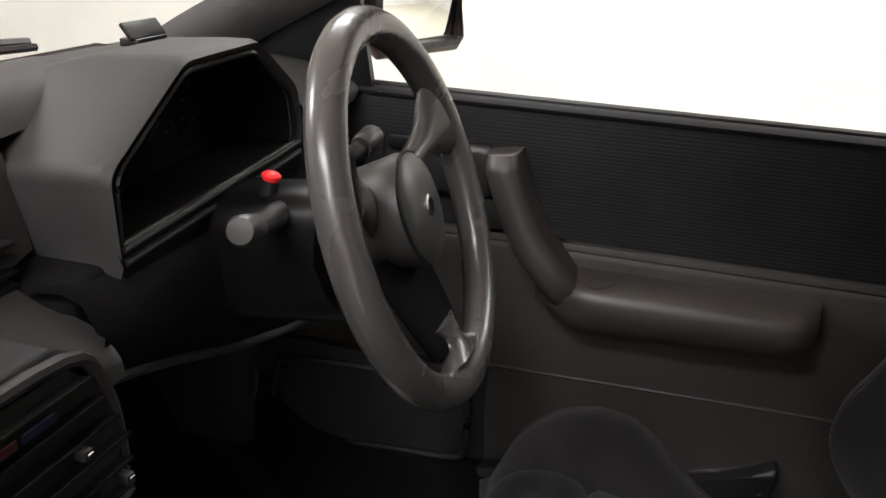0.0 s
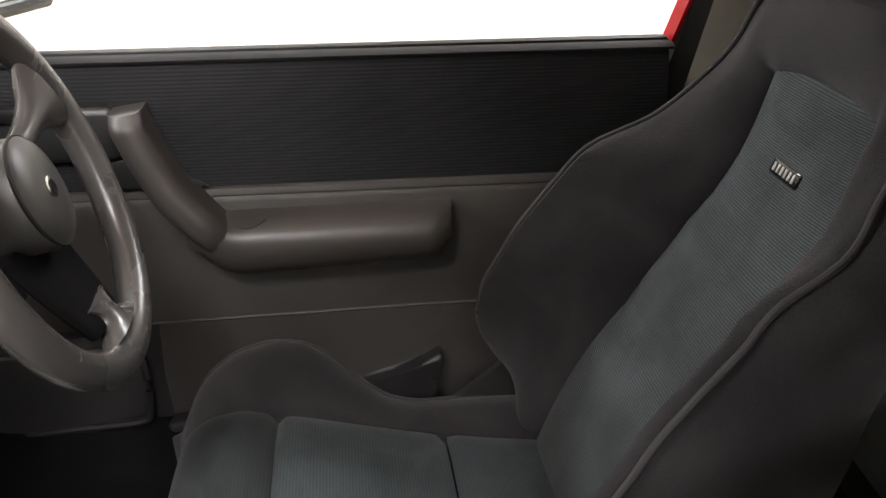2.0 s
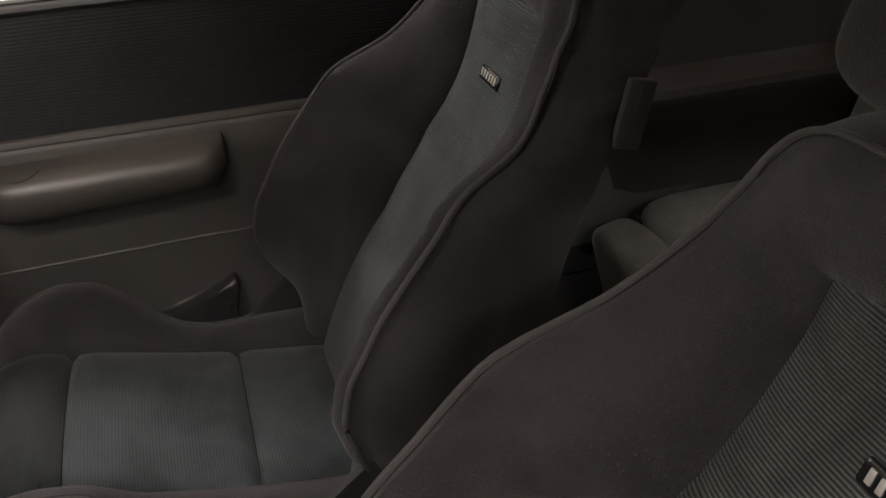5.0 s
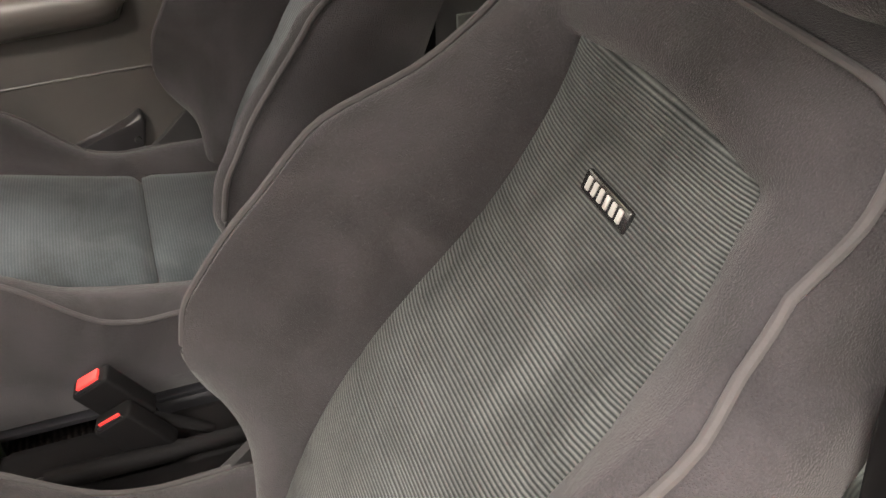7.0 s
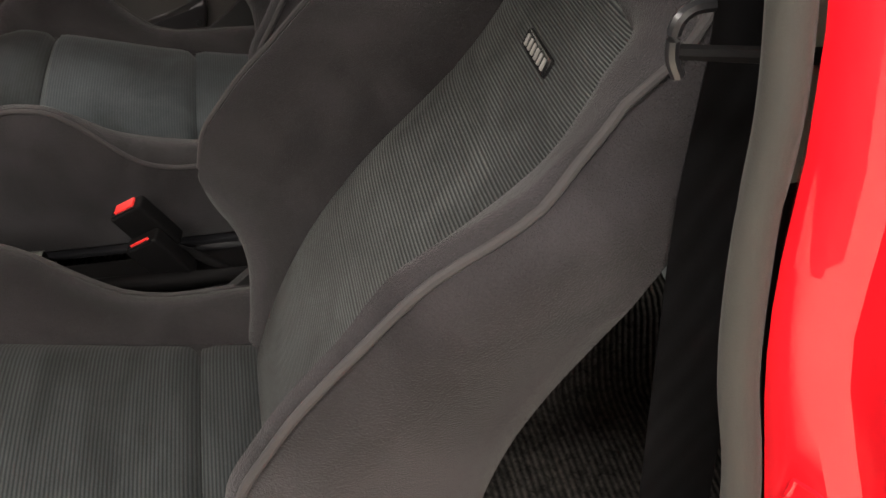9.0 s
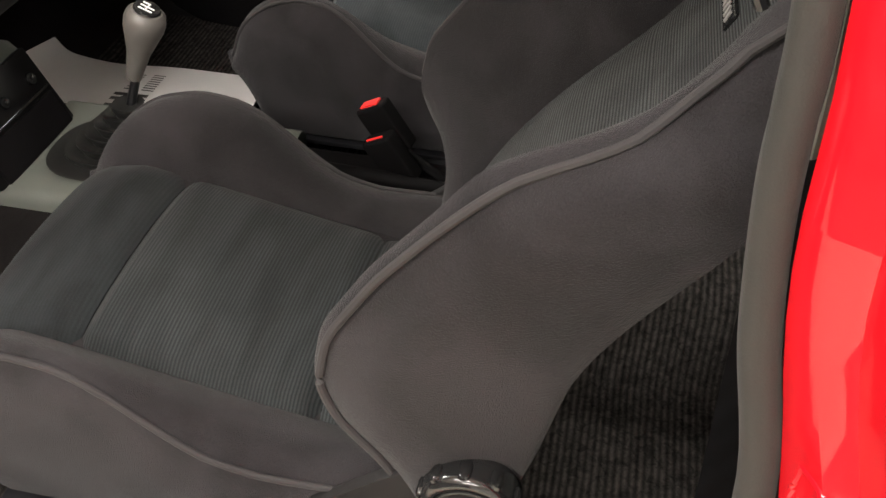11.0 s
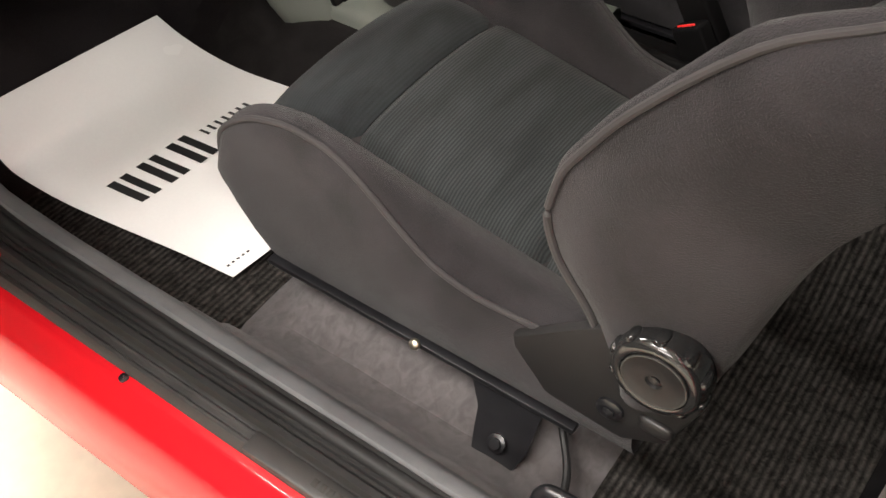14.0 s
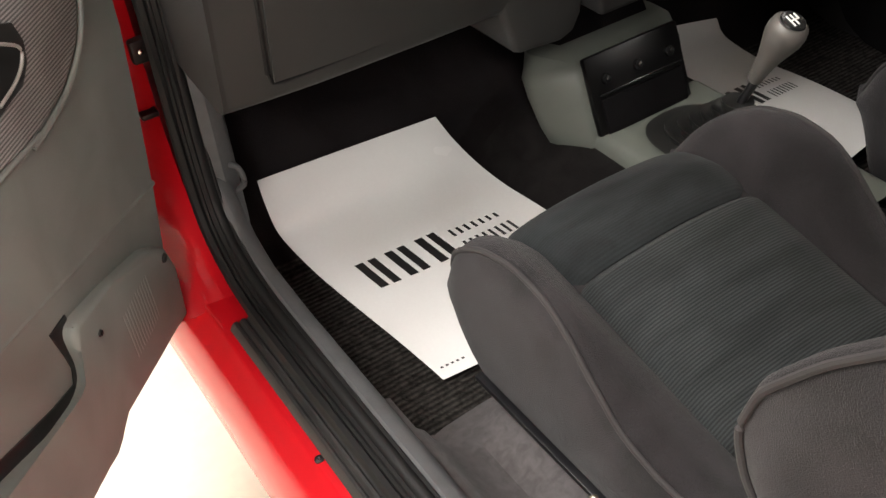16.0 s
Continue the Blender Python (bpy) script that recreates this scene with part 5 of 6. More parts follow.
    # map pocket, the shade of its opening put into a dark colour
    pocket = [(0.177, 0.514), (0.172, 0.498), (0.19, 0.42), (0.205, 0.36), (0.55, 0.36), (0.56, 0.425), (0.40, 0.448), (0.30, 0.462), (0.245, 0.476), (0.205, 0.496)]
    part("map_pocket", prism(B(), pocket, "x", 0.637, 0.667, 0.006, 3), KICK, root, "moulded map pocket, coloured dark for the shade in its mouth")
    part("screw", lathe(B(), [(0, 0), (0.006, 0), (0.005, 0.002), (0, 0.002)], (0.635, 0.19, 0.472), (-1, 0, 0), 10), RUBBER, root)
    # glass, quarter trim and mirror
    ob = part("door_glass", sheet(B(), [[(0.722 - 0.10 * k * k, y + 0.0 * k, 0.925 + 0.395 * k) for y in (-0.12 - 0.05 * k, 0.2, 0.78 - 0.42 * k)] for k in lerp(0, 1, 5)]), GLASS, root, "raised clear window glass")
    ob.visible_shadow = False
    part("quarter_trim", thick(sheet(B(), [[(0.705 - 0.05 * k, 0.745 + 0.01 * k, 0.925 + 0.17 * k), (0.70 - 0.05 * k, 0.97 - 0.2 * k, 0.925 + 0.17 * k)] for k in lerp(0, 1, 4)]), 0.012), BLACK_PLASTIC, root, "black mirror quarter trim")
    tilt = Matrix.Rotation(radians(-22), 3, "Z")
    mir = part("mirror_housing", cushion_block(B(), 0.86, 0.768, 1.03, 0.102, 0.033, 0.08, 0.3, tilt), BLACK_PLASTIC, root, "black door mirror housing")
    part("mirror_arm", box(B(), 0.72, 0.80, 0.79, 0.83, 0.945, 0.985, 0.01), BLACK_PLASTIC, root)
    bm = box(B(), -0.086, 0.086, -0.0355, -0.0335, -0.066, 0.066, 0.0005, turn=tilt.to_4x4())
    bmesh.ops.translate(bm, verts=bm.verts, vec=Vector((0.86, 0.768, 1.03)))
    rim = [Vector((0.86, 0.768, 1.03)) + tilt @ Vector((a * 0.094, -0.035, b * 0.073)) for a, b in ((-1, -0.85), (-0.9, -1), (0.9, -1), (1, -0.85), (1, 0.85), (0.9, 1), (-0.9, 1), (-1, 0.85))]
    part("mirror_rim", tube(B(), rim, 0.010, 8, closed=True), BLACK_PLASTIC, root)
    part("mirror_glass", bm, material("mirror_glass", (0.85, 0.86, 0.85), 0.02, metal=1.0, vary=0.02, bump=0), root, "silvered mirror glass")
    return root


driver_door()


def kick_panel():
    root = thing("kick_panel", (0.655, 0.72, 0.30), "dark ribbed plastic panel beside the driver's footwell", "trim panel")
    part("panel", thick(sheet(B(), [[(0.650 + 0.004 * math.sin(i * 1.3) * (y > 0.62) + 0.024 * max(0, (0.63 - y) / 0.075) ** 1.5, y, z) for i, z in enumerate(lerp(0.25, 0.57, 9))] for y in lerp(0.555, 1.10, 12)]), 0.006), KICK, root)
    part("recess_frame", tube(B(), spline([(0.644, 0.60, 0.548), (0.644, 0.69, 0.546), (0.644, 0.835, 0.538), (0.644, 0.862, 0.515), (0.644, 0.868, 0.43), (0.644, 0.850, 0.408), (0.644, 0.70, 0.425), (0.644, 0.60, 0.43), (0.644, 0.58, 0.45), (0.644, 0.58, 0.53), (0.644, 0.60, 0.548)], 5), 0.006, 8), KICK, root, "raised frame round the recess")
    for y, z in ((0.695, 0.528), (0.849, 0.525), (0.842, 0.337)):
        part("screw", lathe(B(), [(0, 0), (0.006, 0), (0.005, 0.003), (0, 0.003)], (0.642, y, z), (-1, 0, 0), 10), RUBBER, root)


kick_panel()


# ---- passenger door, open ----
def open_door():
    base, d, n = Vector((-0.748, 0.80, 0)), Vector((-0.66, -0.75, 0)).normalized(), Vector((0.75, -0.66, 0)).normalized()
    def D(s, z, out=0.0):
        return base + d * s + n * (out - 0.045) + Vector((0, 0, z))
    def slab(poly, a, b, bev=0.004, seg=2):
        bm = prism(B(), poly, "y", a, b, bev, seg)
        for v in bm.verts:
            v.co = D(v.co.x, v.co.z, v.co.y)
        return bm
    def C(poly):
        return [(s + 0.051, z + 0.045 - 0.06 * (z - 0.45)) for s, z in poly]
    root = part("door", slab([(-0.04, 0.37), (0.3, 0.40), (1.0, 0.42), (1.0, 0.95), (-0.06, 0.95), (-0.06, 0.8)], -0.12, -0.03), RED, car, "open red door with grey moulded card and ribbed cloth")
    card = [(-0.03, 0.36), (-0.055, 0.46), (-0.075, 0.536), (-0.095, 0.63), (-0.112, 0.73), (-0.115, 0.78), (-0.11, 0.93), (0.97, 0.93), (0.97, 0.41), (0.30, 0.39), (0.15, 0.375)]
    part("door_card", slab(C(card), -0.03, 0.03, 0.010, 3), LIT_CARD, root, "moulded door card, coloured pale for the light on it")
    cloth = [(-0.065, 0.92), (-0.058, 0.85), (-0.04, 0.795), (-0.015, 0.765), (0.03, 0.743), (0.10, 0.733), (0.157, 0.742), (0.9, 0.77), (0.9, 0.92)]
    ob = part("cloth_panel", slab(C(cloth), 0.028, 0.034, 0.003), LIT_CLOTH, root, "ribbed cloth insert, coloured pale for the light on it")
    rim = [D(s, z, 0.032) for s, z in C([(-0.072, 0.925), (-0.064, 0.848), (-0.046, 0.79), (-0.019, 0.759), (0.028, 0.736), (0.10, 0.726), (0.157, 0.735), (0.9, 0.763)])]
    part("cloth_rim", tube(B(), spline(rim, 6), 0.0035, 8), LIT_CARD, root)
    rec = part("release_recess", slab([(0.114, 0.84), (0.12, 0.86), (0.16, 0.878), (0.24, 0.878), (0.24, 0.80), (0.17, 0.808), (0.138, 0.809), (0.12, 0.822)], 0.033, 0.0365, 0.001), INK, root, "black release recess")
    part("release_lever", tube(B(), spline([D(0.160, 0.862, 0.042), D(0.138, 0.847, 0.046), D(0.142, 0.834, 0.046), D(0.158, 0.824, 0.044), D(0.185, 0.818, 0.042)], 5), 0.0016, 8), BADGE, root, "worn grey release lever")
    pocket = [(0.013, 0.404), (0.004, 0.48), (0.016, 0.520), (0.05, 0.545), (0.134, 0.573), (0.208, 0.592), (0.222, 0.588), (0.223, 0.565), (0.222, 0.545), (0.230, 0.526), (0.25, 0.521), (0.298, 0.530), (0.388, 0.566), (0.9, 0.64), (0.9, 0.45), (0.301, 0.428), (0.235, 0.414), (0.212, 0.420), (0.198, 0.446), (0.10, 0.424)]
    pk = part("map_pocket", slab(pocket, 0.0, 0.045, 0.008, 3), LIT_CARD, root, "grey moulded map pocket, coloured dark for the shade in its mouth with speaker ribs")
    # flat black sheet painted in as the shadow behind the pocket's lip
    part("pocket_cavity", slab([(0.205, 0.597), (0.236, 0.600), (0.230, 0.565), (0.228, 0.545), (0.235, 0.530), (0.275, 0.541), (0.362, 0.574), (0.9, 0.66), (0.9, 0.47), (0.205, 0.47)], 0.028, 0.0315, 0.0005), INK, root)
    for i in range(12):
        s = 0.075 + i * 0.0058
        part("speaker_rib", slab([(s, 0.465), (s + 0.0022, 0.465), (s + 0.0022, 0.53), (s, 0.53)], 0.0446, 0.0453, 0.0003, 1), LIT_CARD, root)
    part("screw", lathe(B(), [(0, 0), (0.006, 0), (0.005, 0.002), (0, 0.001)], D(0.028, 0.512, 0.045), n, 12), RUBBER, root)
    part("screw", lathe(B(), [(0, 0), (0.004, 0), (0.003, 0.002), (0, 0.001)], D(0.186, 0.552, 0.045), n, 12), RUBBER, root)
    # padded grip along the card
    part("armrest", slab([(0.40, 0.70), (0.42, 0.76), (0.8, 0.76), (0.82, 0.70)], 0.03, 0.09, 0.02, 3), LIT_CARD, root, "grey armrest")
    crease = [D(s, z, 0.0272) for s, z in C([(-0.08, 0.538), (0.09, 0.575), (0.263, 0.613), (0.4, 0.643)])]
    part("card_crease", tube(B(), spline(crease, 6), 0.004, 8), LIT_CARD, root)
    # check strap to the post
    strap = thing("door_check_strap", (-0.77, 0.90, 0.655), "dark steel door check strap", "door strap")
    part("strap", box(B(), -0.80, -0.735, 0.885, 0.91, 0.648, 0.662, 0.003), BLACK_METAL, strap)
    return root


open_door()


# ---- centre console, gear lever, buckles ----
def console():
    root = thing("centre_console", (0, 0.7, 0.40), "pale grey plastic centre console with dark switch panel", "centre console")
    # tower: a slanted rear face, flared sides
    rows = []
    for z, y, xl, xr, flare in ((0.325, 0.742, -0.116, 0.08, 0.0), (0.35, 0.743, -0.118, 0.08, 0.010), (0.38, 0.746, -0.121, 0.08, 0.026), (0.41, 0.752, -0.124, 0.08, 0.036), (0.46, 0.772, -0.126, 0.082, 0.040), (0.498, 0.788, -0.127, 0.084, 0.040), (0.508, 0.795, -0.124, 0.082, 0.034)):
        d = 0.022 * max(0.0, (z - 0.40) / 0.1)
        rows.append([(xl - flare + 0.03, y + 0.105, z - d), (xl - flare + 0.006, y + 0.088, z - d), (xl - flare, y + 0.074, z - d), (xl - flare + 0.004, y + 0.06, z - d * 0.9), (xl, y + 0.006, z), (xl + 0.008, y, z), (xr - 0.008, y, z), (xr, y + 0.004, z), (xr + 0.03, y + 0.05, z), (xr + 0.03, y + 0.09, z)])
    rows.append([(-0.02 + (x + 0.02) * 0.93, max(y + 0.008, 0.808), 0.513) for x, y, z in rows[-1]])
    rows.append([(-0.02 + (x + 0.02) * 0.8, 0.86, 0.516) for x, y, z in rows[-1]])
    part("tower", sheet(B(), rows), CONSOLE, root, "pale grey moulded tower", 50)
    q = Matrix.Rotation(radians(-25), 4, "X")
    panel = part("switch_panel", box(B(), -0.117, 0.070, 0.763, 0.775, 0.412, 0.532, 0.004, turn=q), COLUMN_BLACK, root, "black switch and cubby panel")
    # solid block; the hollow's shade is put into its colour
    part("cubby", box(B(), -0.104, 0.060, 0.744, 0.758, 0.416, 0.470, 0.004, turn=q), KNEE, panel, "near-black block standing in for the cubby's shaded hollow")
    part("cubby_lip", box(B(), -0.104, 0.06, 0.760, 0.770, 0.472, 0.476, 0.001, turn=q), GLOSS_BLACK, panel)
    for x in (-0.086, -0.023, 0.042):
        kn = part("switch_knob", lathe(B(), [(0, 0), (0.009, 0), (0.008, 0.006), (0, 0.007)], (x, 0.774, 0.493), (0, -0.9, 0.42), 16), GLOSS_BLACK, panel)
        part("knob_mark", lathe(B(), [(0, 0), (0.0036, 0), (0.003, 0.0016), (0, 0.002)], (x + 0.001, 0.7672, 0.4972), (0, -0.9, 0.42), 10), CHROME, kn)
    # tray round the gear lever
    rows = []
    for y in lerp(0.40, 0.765, 14):
        w = 0.118
        rows.append([(-w, y, 0.335), (-w, y, 0.405), (-w + 0.006, y, 0.417), (-w + 0.018, y, 0.423), (-0.06, y, 0.42), (0.06, y, 0.42), (w - 0.018, y, 0.423), (w - 0.006, y, 0.417), (w, y, 0.405), (w, y, 0.335)])
    part("tray", sheet(B(), rows), CONSOLE, root, "pale grey tray round the gear lever", 50)
    # cover and handbrake near black: shade between the seats is put into the colour
    part("rear_tunnel_cover", box(B(), -0.09, 0.09, -0.05, 0.40, 0.36, 0.415, 0.02, 3), PILLAR_BLACK, root, "plastic tunnel cover, near black for the shade between the seats")
    # handbrake
    hb = thing("handbrake", (0.0, 0.2, 0.42), "black handbrake lever between the seats, darkened for the gap's shade", "handbrake")
    part("lever", tube(B(), spline([(0.0, 0.0, 0.428), (0.0, 0.15, 0.432), (0.0, 0.24, 0.435), (0.0, 0.34, 0.438)], 6), [0.010] * 10 + [0.012] * 9, 12), PILLAR_BLACK, hb)
    part("release_button", lathe(B(), [(0, 0), (0.006, 0), (0.005, 0.01), (0, 0.011)], (0, 0.341, 0.438), (0, 1, 0.1), 12), RUBBER, hb)
    part("bracket", box(B(), -0.02, 0.02, -0.03, 0.06, 0.412, 0.44, 0.006), BLACK_METAL, hb)
    # gear lever with bellows
    gl = thing("gear_lever", (0.015, 0.65, 0.42), "gear lever with grey knob and black ribbed gaiter", "gear lever")
    base, tip = Vector((-0.006, 0.645, 0.421)), Vector((0.016, 0.612, 0.487))
    rows = []
    for i in range(49):
        k = i / 48
        c = base.lerp(tip, k)
        r = 0.068 - 0.052 * k ** 0.6 + 0.0075 * math.cos(i * math.pi / 4) * (1 - 0.4 * k)
        rows.append([(c.x + r * math.copysign(abs(math.cos(a)) ** 0.8, math.cos(a)), c.y + r * 1.05 * math.copysign(abs(math.sin(a)) ** 0.8, math.sin(a)), c.z + 0.006 * math.cos(i * math.pi / 4)) for a in lerp(0, math.tau * 27 / 28, 28)])
    part("gaiter", sheet(B(), rows, closed=True, cap=True), GAITER, gl, "black ribbed rubber gaiter", 70)
    part("shaft", tube(B(), [(0.0165, 0.613, 0.478), (0.020, 0.584, 0.555)], 0.0065, 10), BLACK_METAL, gl)
    knob = part("gear_knob", lathe(B(), [(0, -0.075), (0.0105, -0.075), (0.012, -0.06), (0.015, -0.035), (0.021, -0.012), (0.0255, 0.004), (0.0265, 0.016), (0.0245, 0.026), (0.019, 0.0315), (0, 0.0325)], (0.021, 0.568, 0.604), (0.03, -0.36, 0.93), 28), KNOB_SKIN, gl, "grey leather-look gear knob")
    cap = part("shift_cap", lathe(B(), [(0, 0), (0.0175, 0), (0.0165, 0.002), (0, 0.003)], (0.0220, 0.5563, 0.6345), (0.03, -0.36, 0.93), 24), GLOSS_BLACK, knob, "black shift pattern cap")
    m = Matrix.Translation((0.0221, 0.5552, 0.6373)) @ Vector((0, 0, 1)).rotation_difference(Vector((0.03, -0.36, 0.93))).to_matrix().to_4x4()
    bm = B()
    for x0, x1, y0, y1 in ((-0.0085, -0.006, -0.009, 0.009), (-0.001, 0.0012, -0.009, 0.009), (0.006, 0.0085, -0.001, 0.009), (-0.0085, 0.0085, -0.001, 0.001)):
        box(bm, x0, x1, y0, y1, 0, 0.0006)
    bmesh.ops.transform(bm, matrix=m, verts=bm.verts)
    part("shift_pattern", bm, WHITE_MARK, cap)


console()


def buckle(x, y, z, bright):
    root = thing("seat_belt_buckle", (x, y, z - 0.09), "black seat belt buckle with orange-red button, between the seats", "seat belt buckle", "seat belt buckles")
    t = Matrix.Rotation(radians(-32), 4, "X") @ Matrix.Rotation(radians(-12), 4, "Z")
    def turned(bm):
        bmesh.ops.transform(bm, matrix=Matrix.Translation((x, y, z)) @ t, verts=bm.verts)
        return bm
    # black housing and stalk, darkened further for the shade of the gap
    part("housing", turned(box(B(), -0.012, 0.012, -0.024, 0.024, -0.075, 0.0, 0.005, 3)), PILLAR_BLACK, root)
    part("button", turned(box(B(), -0.007, 0.007 if bright else -0.005, -0.014, 0.014, -0.006, 0.003, 0.0008)), BUCKLE_RED, root, "orange-red release button")
    part("tongue_slot", turned(box(B(), -0.0105, -0.0085, -0.016, 0.016, -0.004, 0.0012)), BLACK_METAL, root)
    part("stalk", tube(B(), spline([(x, y - 0.025, z - 0.055), (x, y - 0.09, z - 0.10), (x, y - 0.13, z - 0.13)], 5), 0.009, 8, flat=0.5), PILLAR_BLACK, root)


buckle(0.039, 0.275, 0.525, True)
buckle(0.015, 0.262, 0.492, False)


# ---- paper mats ----
def paper_mat(dx, label, far_side=False):
    root = thing("paper_mat", (-0.40 + dx, 0.75, FLOOR_Z(0.75)), label, "paper mat", "paper floor mats")
    # each long edge lies along the floor and bends up at the bulkhead; the edge by the tunnel rides on its flank
    low = [(0.593, 0.290), (0.688, 0.294), (0.785, 0.299), (0.865, 0.303), (0.924, 0.314), (0.957, 0.330), (0.974, 0.368), (0.983, 0.410)]
    high = [(0.530, 0.334), (0.66, 0.340), (0.754, 0.345), (0.818, 0.349), (0.879, 0.361), (0.930, 0.380), (0.967, 0.402)]
    def edge(points, v):
        pts = spline([(0, y, z) for y, z in points], 6)
        run = [0.0]
        for p, q in zip(pts, pts[1:]):
            run.append(run[-1] + (q - p).length)
        return float(np.interp(v * run[-1], run, [p.y for p in pts])), float(np.interp(v * run[-1], run, [p.z for p in pts]))
    def at(u, v, lift=0.0):
        (y0, z0), (y1, z1) = (edge(high, v), edge(low[:5] + [(0.955, 0.326), (0.972, 0.352)], v)) if far_side else (edge(low, v), edge(high, v))
        x0, x1 = -0.513 - 0.14 * (y0 - 0.59), -0.210 - 0.14 * (y1 - 0.59)
        k = 0.6 * u + 0.4 * u * u
        wave = 0.003 * math.sin(9 * v + 4 * u) * (1 - v)
        return (x0 + (x1 - x0) * u + dx, y0 + (y1 - y0) * u, z0 + (z1 - z0) * k + wave + lift)
    part("sheet", thick(sheet(B(), [[at(u, v) for u in lerp(0, 1, 22)] for v in lerp(0, 1, 40)]), 0.0005), PAPER, root)
    def mark(name, u0, u1, v0, v1, lean=0.0):
        bm = sheet(B(), [[at(u + lean * (v - v0), v, 0.0014) for u in lerp(u0, u1, 3)] for v in lerp(v0, v1, 3)])
        part(name, bm, INK, root, "printed black bar")
    # emblem of three large marks, two lines of small ones beside it, and a fine line at the foot
    for u in (0.155, 0.30, 0.45):
        mark("printed_bar", u, u + 0.040, 0.43, 0.565)
        mark("printed_bar", u + 0.062, u + 0.100, 0.43, 0.565)
    for i in range(7):
        u = 0.60 + i * 0.036
        mark("printed_bar", u, u + 0.014, 0.508, 0.545 - 0.002 * i)
    for i in range(8):
        u = 0.60 + i * 0.032
        mark("printed_bar", u, u + 0.014, 0.425, 0.475)
    for i in range(5):
        mark("printed_bar", 0.03 + i * 0.024, 0.042 + i * 0.024, 0.036, 0.043)


paper_mat(0.0, "white glossy paper mat with black printing in the passenger footwell")
paper_mat(0.655, "white glossy paper mat with black printing in the driver's footwell", True)


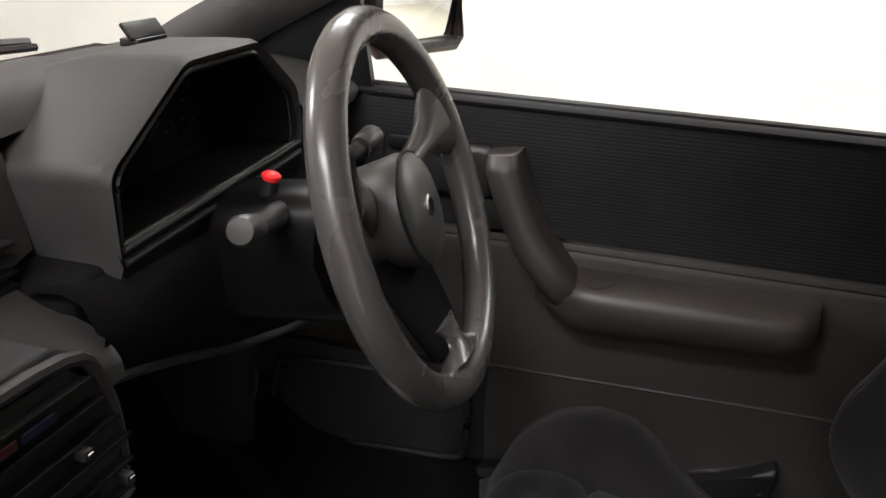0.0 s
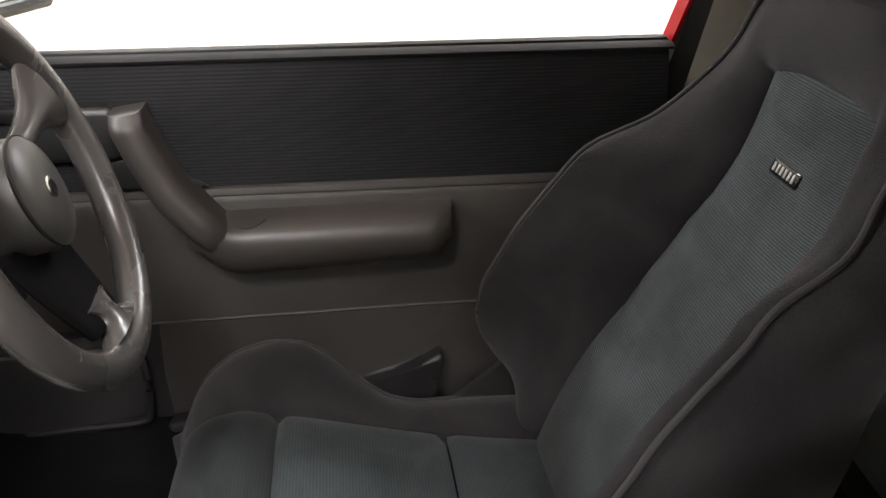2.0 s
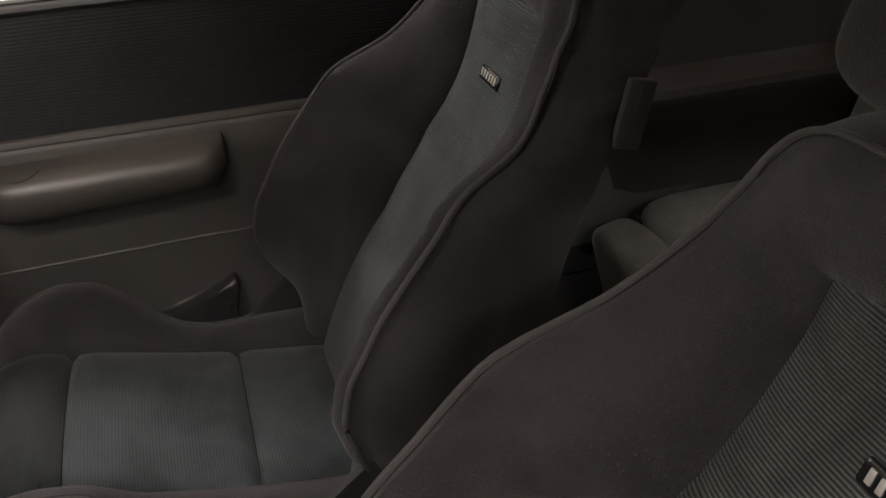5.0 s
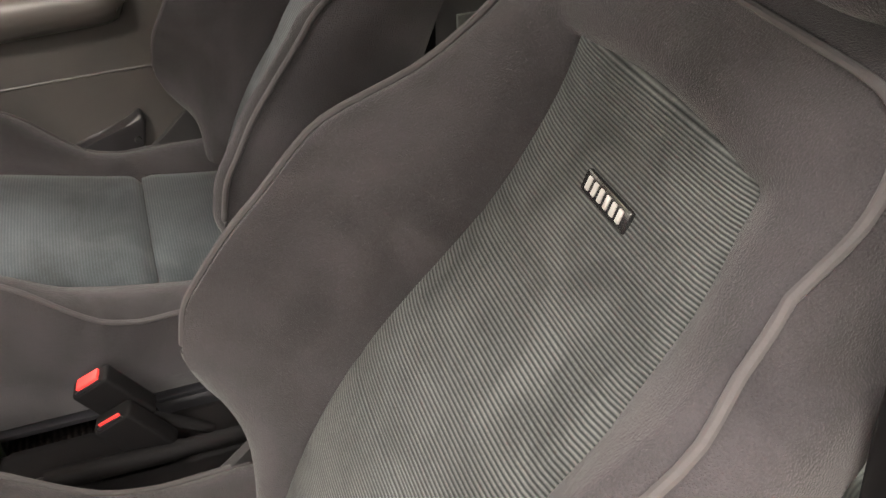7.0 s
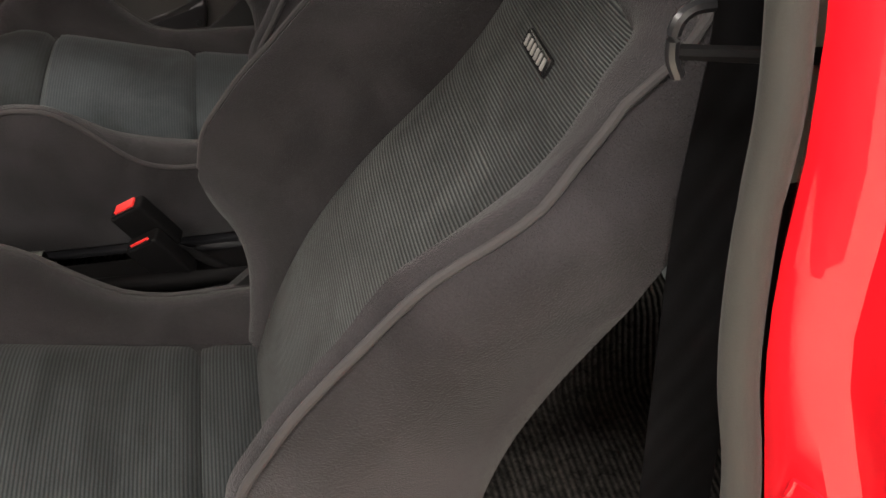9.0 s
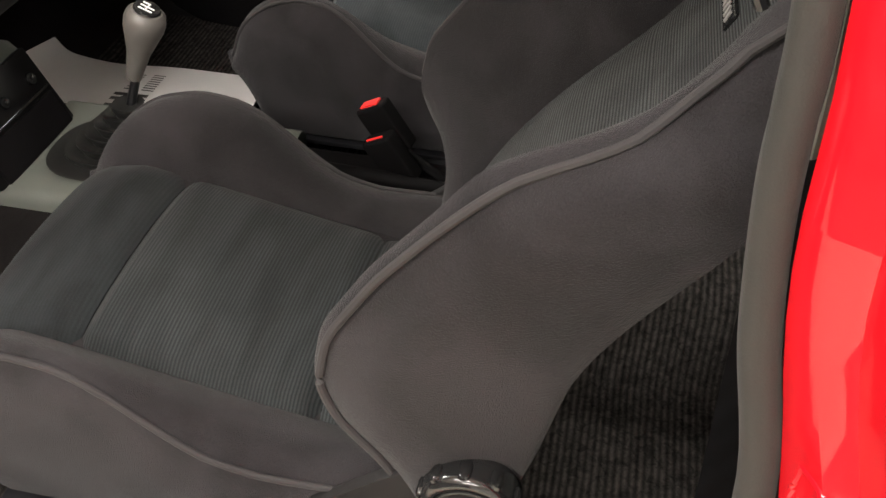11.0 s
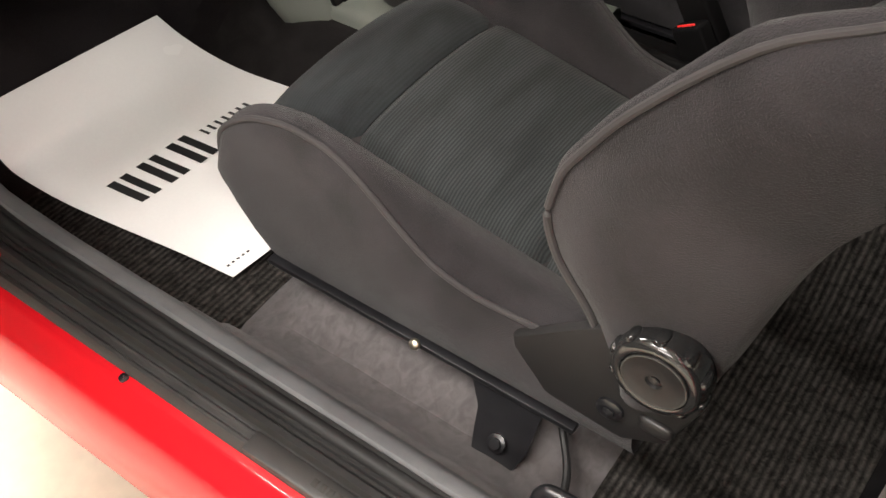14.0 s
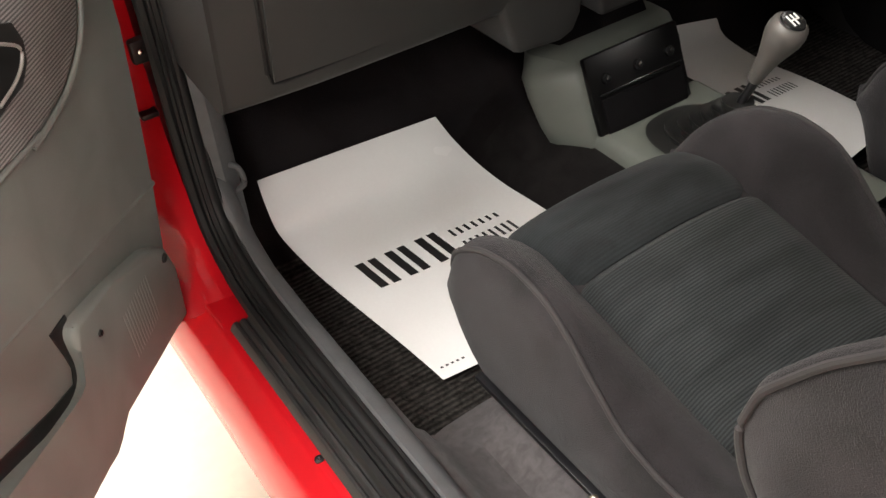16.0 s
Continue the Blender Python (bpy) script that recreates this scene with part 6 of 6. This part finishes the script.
# ---- rear of the cabin ----
def rear_cabin():
    root = thing("rear_bench", (0, -0.7, 0.29), "green-grey cloth rear bench seat with a dark centre fold", "rear seat")
    for cx in (-0.31, 0.31):
        part("cushion", cushion_block(B(), cx, -0.66, 0.475, 0.315, 0.225, 0.075, 0.3, nu=48, nv=24), REAR_CLOTH, root, "green-grey cloth rear cushion")
        part("cushion_front", cushion_block(B(), cx, -0.425, 0.435, 0.315, 0.045, 0.10, 0.42, Matrix.Rotation(radians(-14), 3, "X"), nu=40, nv=20), REAR_CLOTH, root, "green-grey cloth front of the rear cushion")
        part("seam", tube(B(), spline([(cx - 0.285, -0.45, 0.515), (cx - 0.1, -0.437, 0.523), (cx + 0.1, -0.437, 0.523), (cx + 0.285, -0.45, 0.515)], 6), 0.004, 6), SHELL, root)
        part("backrest", cushion_block(B(), cx, -0.93, 0.72, 0.305, 0.085, 0.30, 0.35, Matrix.Rotation(radians(18), 3, "X"), nu=40), REAR_CLOTH, root, "green-grey cloth rear backrest")
    part("base", box(B(), -0.64, 0.64, -1.0, -0.41, 0.27, 0.40, 0.02), SHELL, root)
    part("gap_cover", box(B(), -0.62, 0.62, -1.1, -0.45, 0.33, 0.42, 0.01), SHELL, root)
    for s in (-1, 1):
        pr = thing("rear_side_panel", (s * 0.66, -0.6, 0.3), "dark moulded rear side panel with an armrest ledge", "side panel", "rear side panels")
        prof = [(0.70, 0.935), (0.675, 0.93), (0.665, 0.91), (0.66, 0.80), (0.655, 0.735), (0.635, 0.722), (0.605, 0.715), (0.598, 0.705), (0.60, 0.69), (0.63, 0.66), (0.645, 0.55), (0.655, 0.40), (0.66, 0.28)]
        rows = []
        for y in lerp(-0.215, -1.05, 20):
            k = min(1, max(0, (-0.36 - y) / 0.08))
            rows.append([(s * (0.662 - (0.662 - x) * k if z < 0.75 else x), y, z) for x, z in prof])
        part("panel", sheet(B(), rows), DASH, pr, "", 40)
        part("cloth_insert", box(B(), s * 0.6505 - 0.004, s * 0.6505 + 0.004, -0.60, -0.352, 0.45, 0.587, 0.003), PANEL_CLOTH, pr, "grey-green cloth insert")
        part("parcel_edge", box(B(), s * 0.64 - 0.03, s * 0.64 + 0.03, -1.2, -1.0, 0.86, 0.9, 0.01), BLACK_PLASTIC, pr)
    shelf = thing("parcel_shelf", (0, -1.2, 0.88), "dark parcel shelf behind the rear bench", "shelf")
    part("board", box(B(), -0.62, 0.62, -1.45, -1.03, 0.875, 0.895, 0.006), SHELL, shelf)
    # belts on the pillars
    for s in (-1, 1):
        belt = thing("seat_belt", (s * 0.64, -0.15, 0.5), "black seat belt webbing hanging down the door pillar", "seat belt", "front seat belts")
        if s > 0:
            run = [(0.585, -0.27, 1.18), (0.60, -0.265, 0.95), (0.612, -0.28, 0.7), (0.63, -0.28, 0.40)]
            part("webbing", tube(B(), run, 0.024, 8, flat=0.05, up=(1, 0, 0)), WEBBING, belt)
        else:
            near = table((0.42, -0.13), (0.55, -0.12), (0.763, -0.113), (0.905, -0.107), (0.978, -0.112), (1.26, -0.09), soft=0.03)
            inboard = table((0.42, -0.60), (0.55, -0.575), (0.763, -0.548), (0.905, -0.534), (0.978, -0.528), (1.26, -0.518), soft=0.03)
            edges = [((inboard(z), near(z), z), (inboard(z) - 0.010, near(z) - 0.046, z + 0.004)) for z in lerp(0.42, 1.26, 22)]
            part("webbing", thick(sheet(B(), [[tuple(Vector(a).lerp(Vector(b), k)) for k in (0, 0.5, 1)] for a, b in edges]), 0.0015), WEBBING, belt)
        part("anchor", box(B(), s * 0.59 - 0.012, s * 0.59 + 0.012, -0.18 - 0.12 * (s > 0), -0.13 - 0.12 * (s > 0), 1.15, 1.2, 0.008), BLACK_PLASTIC, belt)
        if s < 0:
            part("guide", tube(B(), spline([(-0.560, -0.089, 1.0255), (-0.560, -0.079, 1.024), (-0.560, -0.0735, 1.017), (-0.560, -0.074, 1.003), (-0.560, -0.079, 0.992)], 6), 0.0034, 8), BLACK_METAL, belt, "worn black metal belt guide")
            part("guide_arm", tube(B(), spline([(-0.560, -0.078, 1.004), (-0.572, -0.092, 1.008), (-0.60, -0.108, 1.02), (-0.622, -0.122, 1.03)], 5), 0.0038, 8), PILLAR_BLACK, belt)
    # curved lower belt bars by the sills
    for k in (1, -1):
        bar = thing("belt_bar", (k * -0.612, -0.05, 0.43), "black steel belt bar along the sill", "belt bar", "belt bars")
        path = [(-0.622, 0.095, 0.40), (-0.615, 0.092, 0.425), (-0.612, 0.07, 0.432), (-0.61, -0.03, 0.43), (-0.612, -0.25, 0.425), (-0.62, -0.40, 0.42), (-0.625, -0.42, 0.38)]
        part("bar", tube(B(), spline([(k * x, y, z) for x, y, z in path], 6), 0.0065, 10), BLACK_METAL, bar)


rear_cabin()
